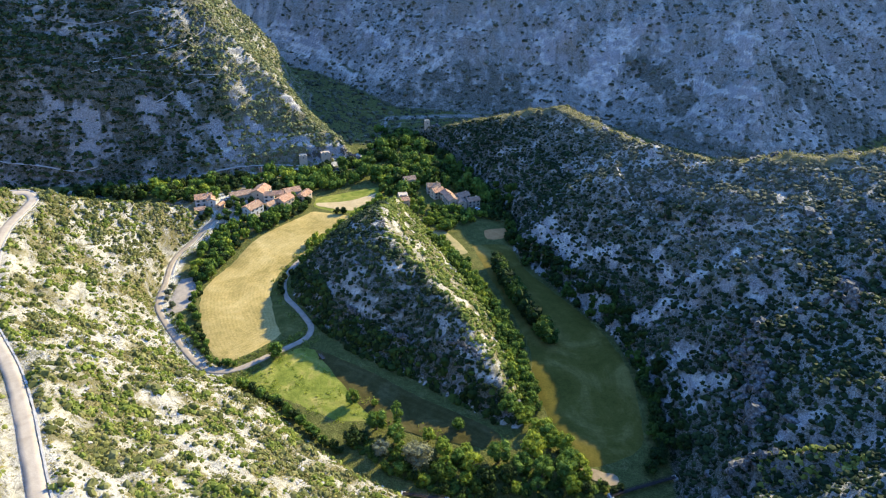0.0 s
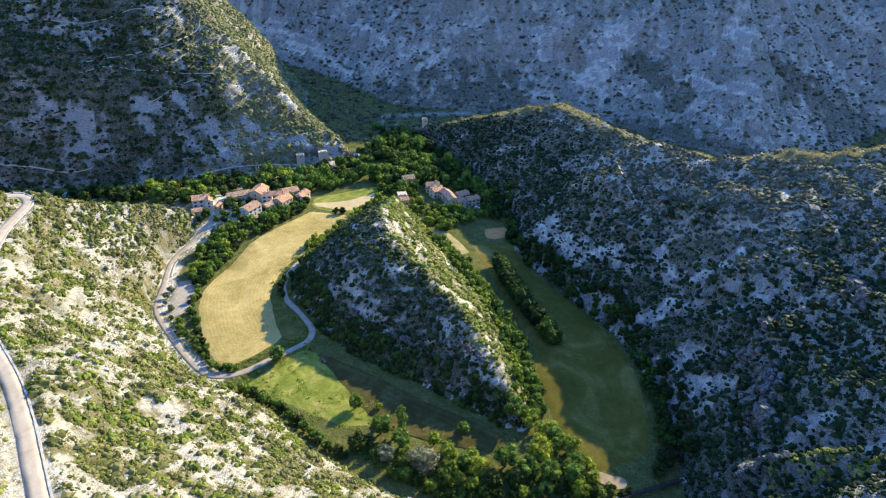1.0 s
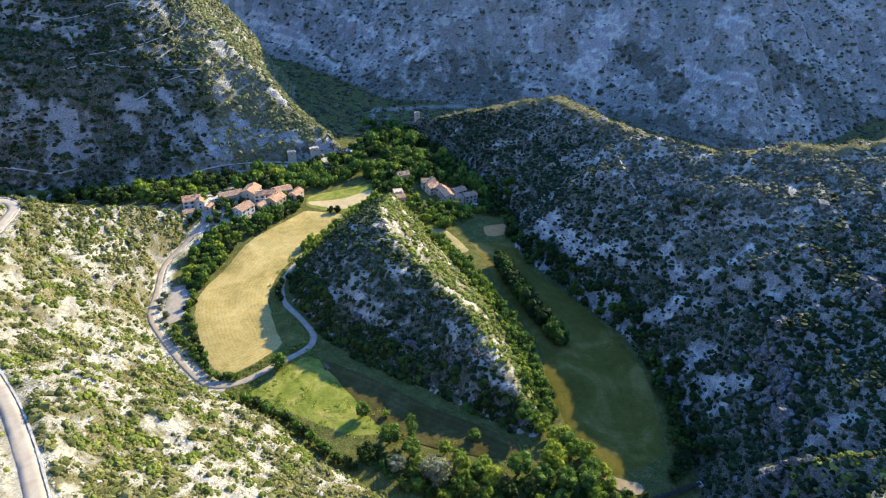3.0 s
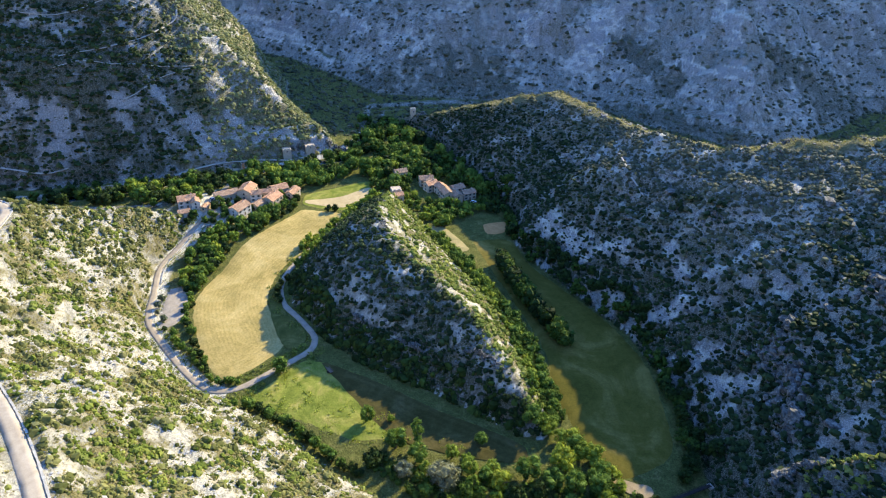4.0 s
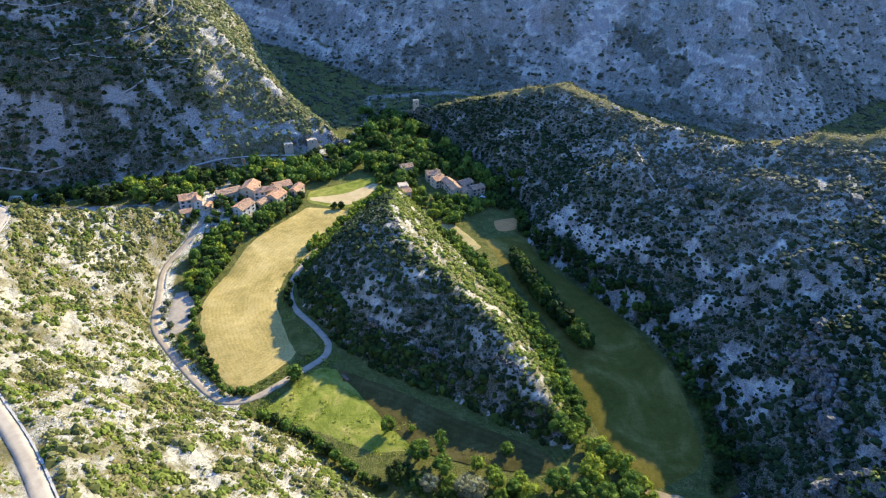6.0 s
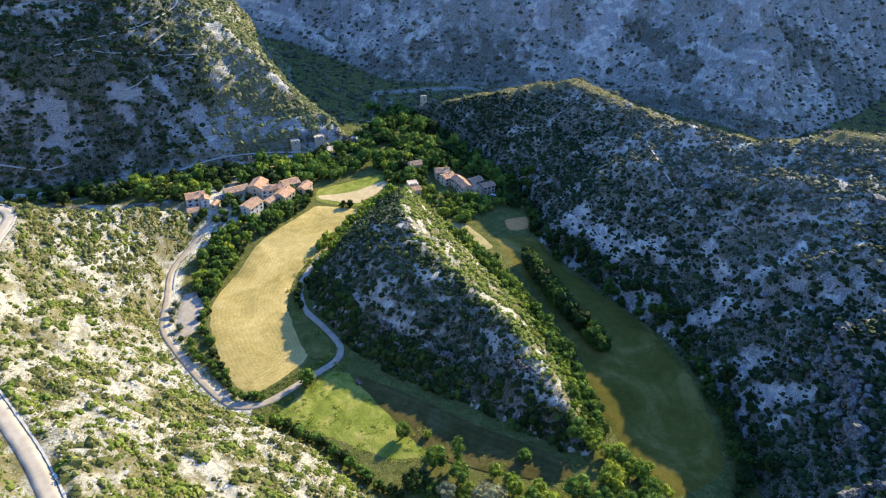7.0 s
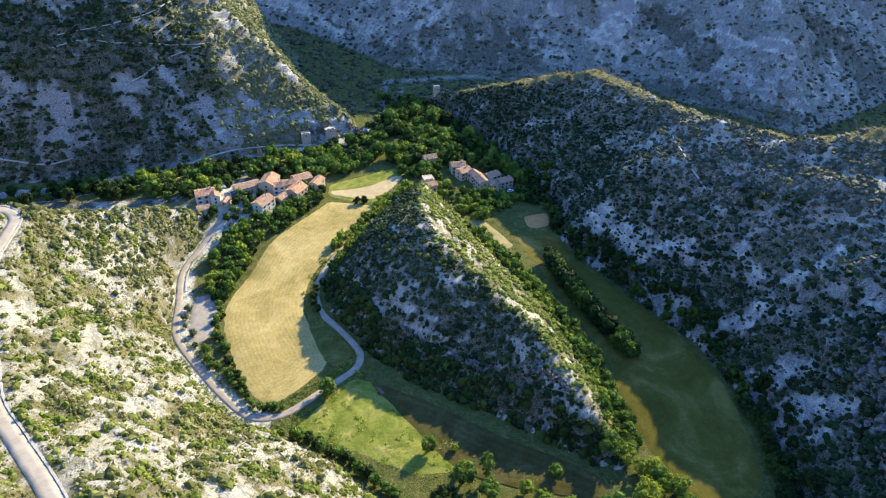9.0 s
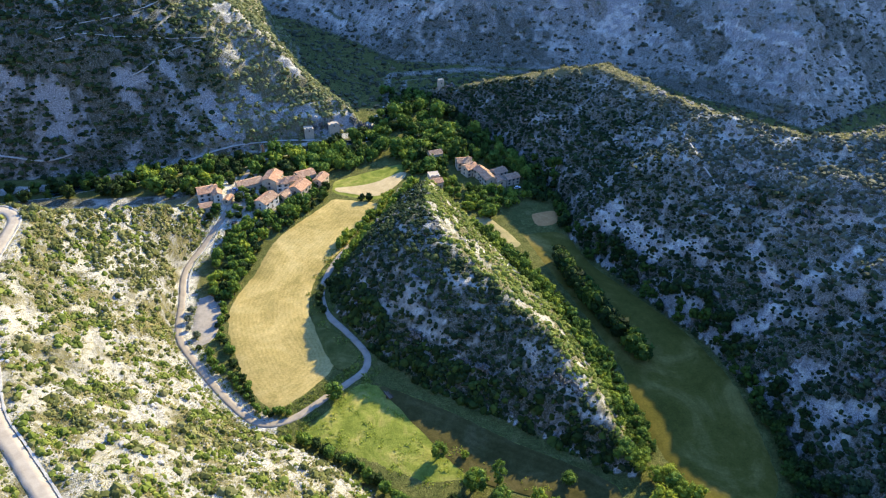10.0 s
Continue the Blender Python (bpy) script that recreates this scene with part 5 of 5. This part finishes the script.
sheet("bare_ground", [(64, 209), (72, 208), (79, 204), (77, 200), (69, 202)], M_TRACK_SOIL, 0.36, "bare stony earth at the end of the long field", "ground", 1.5, 1.2, 0.28)
sheet("car_park", [(-141, 437), (-131, 435), (-126, 424), (-129, 410), (-134, 410), (-139, 424)], M_ROAD, 0.3, "worn asphalt parking place between the houses", "pavement", 1.5, 0.3)
sheet("bare_bank", [(-3, 412), (8, 416), (16, 404), (24, 386), (14, 384), (4, 398)], M_DRY, 0.35, "dry grass terrace below the houses", "field", 1.5, 0.8)


M_TARRED = noisy("tarred_planks", [(0.3, (0.025, 0.022, 0.02)), (0.7, (0.06, 0.052, 0.045))], 1.5, 9.0, 0.9, 0.02, spec=0.08)


def footbridge(x, y, length, yaw, z, label):
    thing = new("footbridge")
    part("deck", one_box(-length / 2, length / 2, -0.7, 0.7, 0, 0.2), M_TARRED, thing)
    for s in (-0.66, 0.66):
        for h in (0.65, 1.1):
            part("rail", one_box(-length / 2, length / 2, s - 0.04, s + 0.04, h - 0.04, h + 0.04), M_TARRED, thing)
        for k in range(int(length / 2) + 1):
            px = -length / 2 + k * length / int(length / 2)
            part("post", one_box(px - 0.05, px + 0.05, s - 0.045, s + 0.045, 0.2, 1.15), M_TARRED, thing)
    for s in (-1, 1):
        part("abutment", one_box(s * length / 2 - 0.8, s * length / 2 + 0.8, -1.3, 1.3, -4, -0.004), M_STONE, thing)
    thing.matrix_world = pose(x, y, z, 0, 0, yaw)
    return tagged(thing, label, "bridge")


footbridge(1, 191.5, 17, -8, 0.6, "dark railed footbridge over the ditch")
footbridge(88, 199, 30, 20, 1.0, "dark railed footbridge below the shaded slope")
footbridge(-128, 491, 20, 105, -0.5, "pale footbridge over the river behind the village")

# river water
M_WATER, _n, _l, _b = material("river_water", 0.06, 0.5)
_b.inputs["Base Color"].default_value = (0.012, 0.028, 0.024, 1)
bump(_n, _l, _b, tex_noise(_n, _l, 1.5, 3), 0.15, 0.05)
run = curve_line(RIVER[2:8], 3.0)
zz = np.minimum.accumulate(np.minimum(height(run[:, 0], run[:, 1]) + 0.8, -4.0))
ribbon("river", np.column_stack([run, zz]), 3.6, M_WATER, 0.0, "dark still river behind the village", "water")


# ---------------------------------------------------------------- planting
rng = np.random.default_rng(42)
V_, F_, H_, L_ = "trees round the village", "trees in the meadow", "hedgerow trees", "trees on the hill's foot"
for name, x, y, r in (("broadleaf_tree", -32.7, 243, 3.6), ("young_tree", -22.6, 243, 2.0), ("poplar_tree", -12, 229, 3.4), ("broadleaf_tree", -20.5, 228, 5.0), ("broadleaf_tree", -12, 221, 4.6), ("broadleaf_tree", 14.6, 229, 3.2),
                      ("willow_tree", -3, 208, 7.0), ("willow_tree", -17.7, 213, 4.2), ("young_tree", 2, 222, 3.4), ("young_tree", 7.5, 219, 2.8), ("poplar_tree", 11.7, 200, 2.4), ("oak_tree", -30, 219, 4.6), ("oak_tree", -26, 221, 3.0), ("young_tree", 20, 206, 5.0), ("broadleaf_tree", 31, 211, 5.6),
                      ("young_tree", 45, 215, 6.2), ("broadleaf_tree", 48, 204, 4.8), ("broadleaf_tree", 57, 202, 4.8), ("young_tree", 17, 199, 3.4), ("broadleaf_tree", 40, 207, 5.0), ("oak_tree", 25, 200, 4.2), ("oak_tree", 34, 201, 4.2),
                      ("broadleaf_tree", -73, 275, 4.2), ("young_tree", -20, 234, 2.6), ("oak_tree", -64, 434, 2.6), ("oak_tree", -60, 435, 2.8), ("cypress_tree", -12, 428, 1.5), ("cypress_tree", -9, 430, 1.4), ("cypress_tree", -93, 430, 1.6)):
    plant(name, x, y, r, rng, F_)
grove(["broadleaf_tree", "oak_tree", "broadleaf_tree", "young_tree"], [(-134, 398), (-139, 372), (-137, 352), (-131, 338), (-126, 340), (-119, 366), (-111, 392), (-97, 420), (-112, 412)], 62, (2.0, 3.7), rng, V_, 0.55)
grove(["broadleaf_tree", "oak_tree", "hedgerow_tree"], [(-122, 406), (-108, 396), (-92, 422), (-82, 438), (-86, 448), (-102, 430)], 22, (2.2, 4.0), rng, V_, 0.55)
row(["broadleaf_tree", "oak_tree"], [(-127, 336), (-126, 318), (-120, 303), (-113, 287), (-106, 277)], 2.2, (1.1, 2.2), rng, H_, 1.0)
row(["broadleaf_tree", "oak_tree"], [(-117, 289), (-108, 275), (-100, 267), (-91, 268)], 2.4, (1.1, 2.0), rng, H_, 0.5)
row(["oak_tree", "willow_tree"], [(-143, 333), (-140, 318), (-134, 306)], 7.0, (1.4, 2.4), rng, H_, 0.8)
row(["broadleaf_tree"], [(-130, 304), (-121, 290)], 3.6, (1.2, 2.2), rng, H_, 0.8)
grove(["oak_tree", "hedgerow_tree"], [(-340, 405), (-250, 436), (-205, 446), (-190, 474), (-250, 458), (-340, 440)], 46, (3.2, 4.8), rng, V_, 0.6)
grove(["broadleaf_tree", "oak_tree", "hedgerow_tree"], [(-160, 442), (-150, 404), (-122, 404), (-104, 424), (-82, 446), (-84, 462), (-110, 456), (-140, 446)], 44, (1.8, 3.6), rng, V_, 0.6)
grove(["broadleaf_tree", "oak_tree", "hedgerow_tree", "young_tree", "broadleaf_tree", "oak_tree"], [(-235, 447), (-160, 428), (-140, 440), (-125, 446), (-104, 452), (-86, 462), (-84, 478), (-64, 486), (-48, 484), (-50, 530), (-90, 508), (-130, 490), (-180, 474), (-230, 458)], 105, (2.8, 5.8), rng, V_, 0.62)
grove(["hedgerow_tree", "broadleaf_tree", "oak_tree", "hedgerow_tree", "broadleaf_tree"], [(-48, 484), (-28, 490), (-22, 472), (-10, 482), (20, 484), (36, 462), (50, 445), (44, 470), (28, 505), (0, 558), (-22, 585), (-44, 560), (-50, 525)], 80, (3.2, 6.4), rng, V_, 0.62)
grove(["broadleaf_tree", "hedgerow_tree", "oak_tree"], [(-86, 506), (-62, 512), (-44, 520), (-30, 550), (-20, 590), (-34, 606), (-52, 600), (-54, 560), (-60, 532)], 30, (2.6, 4.4), rng, V_, 0.55)
grove(["broadleaf_tree", "hedgerow_tree", "young_tree"], [(-40, 484), (8, 486), (14, 505), (-6, 535), (-30, 535)], 22, (3.4, 5.0), rng, V_, 0.5)
grove(["young_tree", "broadleaf_tree", "young_tree"], [(-82, 366), (-74, 390), (-60, 412), (-50, 436), (-42, 450), (-30, 446), (-36, 425), (-52, 400), (-64, 378), (-72, 360)], 84, (2.0, 3.6), rng, L_, 0.5)
grove(["young_tree", "hedgerow_tree", "broadleaf_tree"], [(-15, 448), (-6, 424), (2, 408), (10, 414), (22, 424), (40, 436), (20, 442), (2, 446), (-8, 460)], 52, (2.0, 3.6), rng, V_, 0.5)
grove(["oak_tree", "hedgerow_tree"], [(36, 432), (54, 428), (58, 450), (46, 474), (34, 486), (38, 462)], 24, (2.6, 4.2), rng, V_, 0.55)
row(["hedgerow_tree", "broadleaf_tree"], [(3, 402), (10, 386), (20, 364), (30, 342), (36, 322), (41, 300), (45, 278), (47, 258), (50, 244)], 3.0, (2.2, 3.6), rng, L_, 1.3)
row(["hedgerow_tree", "young_tree"], [(-2, 398), (12, 366), (24, 340), (32, 312), (37, 290), (40, 262)], 3.6, (1.3, 2.4), rng, L_, 1.6)
grove(["hedgerow_tree", "broadleaf_tree", "hedgerow_tree"], [(-46, 490), (-34, 468), (-12, 462), (-4, 478), (10, 476), (34, 470), (40, 456), (48, 462), (36, 490), (0, 500), (-30, 500)], 46, (2.2, 3.8), rng, V_, 0.5)
grove(["hedgerow_tree", "broadleaf_tree"], [(-100, 462), (-80, 466), (-58, 482), (-50, 496), (-70, 500), (-96, 484)], 22, (2.4, 4.0), rng, V_, 0.5)
row(["hedgerow_tree", "oak_tree"], [(40, 368), (44, 352), (48, 335), (53, 318), (57, 307)], 2.8, (4.8, 6.2), rng, H_, 0.5)
row(["hedgerow_tree"], [(59, 301), (63, 290)], 3.2, (4.8, 6.0), rng, H_, 0.4)
row(["oak_tree", "hedgerow_tree"], [(53, 430), (53, 408), (56, 390), (64, 367), (80, 336), (97, 306), (102, 284), (104, 262), (104, 240), (98, 222), (96, 206)], 3.4, (2.2, 4.0), rng, H_, 1.6)
row(["oak_tree"], [(60, 382), (70, 362), (86, 334), (101, 308), (106, 288)], 3.4, (2.0, 3.6), rng, H_, 1.6)
row(["oak_tree"], [(108, 262), (110, 240), (104, 215)], 3.6, (2.6, 4.2), rng, H_, 2.0)
row(["young_tree", "broadleaf_tree"], [(36, 240), (44, 234), (52, 226), (58, 214), (64, 206)], 3.0, (3.0, 4.8), rng, L_, 1.6)
row(["oak_tree", "broadleaf_tree"], [(-92, 254), (-80, 250), (-66, 241), (-54, 230), (-42, 218), (-34, 213)], 2.2, (1.4, 2.9), rng, H_, 0.8)
# Thicket in the darkest leaf colour, which holds the foot's shade.
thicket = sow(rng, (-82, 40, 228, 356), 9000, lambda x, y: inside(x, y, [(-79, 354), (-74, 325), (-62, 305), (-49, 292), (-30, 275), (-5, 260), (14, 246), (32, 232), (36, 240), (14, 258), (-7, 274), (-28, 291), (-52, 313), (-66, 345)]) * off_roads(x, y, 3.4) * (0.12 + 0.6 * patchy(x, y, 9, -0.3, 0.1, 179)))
scatter("hill_foot_thicket", thicket, np.minimum(rng.lognormal(0.35, 0.35, len(thicket)), 2.6), M_LEAF_DARK, "oak thicket along the foot of the hill, its leaf colour darkened for shade", "thicket", 12, 12, 34, squash=(0.8, 1.25), level=-1, leaf=0.45)
row(["oak_tree"], [(-80, 350), (-84, 336), (-80, 330)], 5.0, (1.6, 2.6), rng, L_, 0.8)
grove(["broadleaf_tree", "hedgerow_tree", "young_tree"], [(-24, 217), (-6, 199), (20, 195), (62, 195), (72, 204), (52, 222), (30, 214), (0, 216)], 15, (2.8, 4.6), rng, F_, 0.7)
grove(["hedgerow_tree", "broadleaf_tree", "young_tree"], [(-2, 402), (8, 378), (18, 352), (28, 328), (33, 300), (36, 270), (38, 246), (52, 238), (51, 262), (48, 290), (41, 318), (34, 340), (24, 366), (10, 398)], 80, (1.8, 3.2), rng, L_, 0.5)
grove(["oak_tree", "hedgerow_tree"], [(-18, 205), (-2, 197), (14, 190), (60, 190), (80, 197), (66, 205), (40, 199), (10, 207), (-10, 214)], 24, (1.6, 3.0), rng, F_, 0.7)

under = sow(rng, (-36, 76, 188, 222), 1500, lambda x, y: inside(x, y, [(-34, 220), (-14, 203), (8, 193), (60, 190), (74, 200), (60, 210), (30, 208), (6, 212), (-16, 220)]) * patchy(x, y, 8, -0.25, 0.1, 175))
scatter("undergrowth", under, np.minimum(rng.lognormal(0.15, 0.35, len(under)), 2.0), M_LEAF_MID, "dark undergrowth below the trees by the ditch", "shrubs", 14, 10, 33, level=1, leaf=0.45)

# grass tufts and weeds that break the meadows' surface
tufts = sow(rng, (-90, 36, 216, 284), 9000, lambda x, y: inside(x, y, [(-88, 257), (-66, 281), (-54, 276), (-44, 262), (-30, 251), (-12, 240), (12, 226), (0, 224), (-22, 230), (-42, 230), (-62, 242)]) * patchy(x, y, 6, -0.1, 0.3, 171) * off_roads(x, y, 3.0))
scatter("meadow_tufts", tufts, np.minimum(rng.lognormal(-0.95, 0.4, len(tufts)), 0.9), M_LEAF_LIME, "uneven tufts of tall meadow grass", "grass", 8, 8, 31, level=0, leaf=0.8)
verge = sow(rng, (-150, -50, 258, 410), 42000, lambda x, y: (1 - off_roads(x, y, 7.0)) * off_roads(x, y, 2.2) * 0.6 * patchy(x, y, 5, -0.3, 0.2, 172))
scatter("verge_weeds", verge, np.minimum(rng.lognormal(-0.85, 0.45, len(verge)), 1.1), M_SHRUB, "weeds and brambles along the lane", "shrubs", 8, 8, 32, level=0, leaf=0.8)
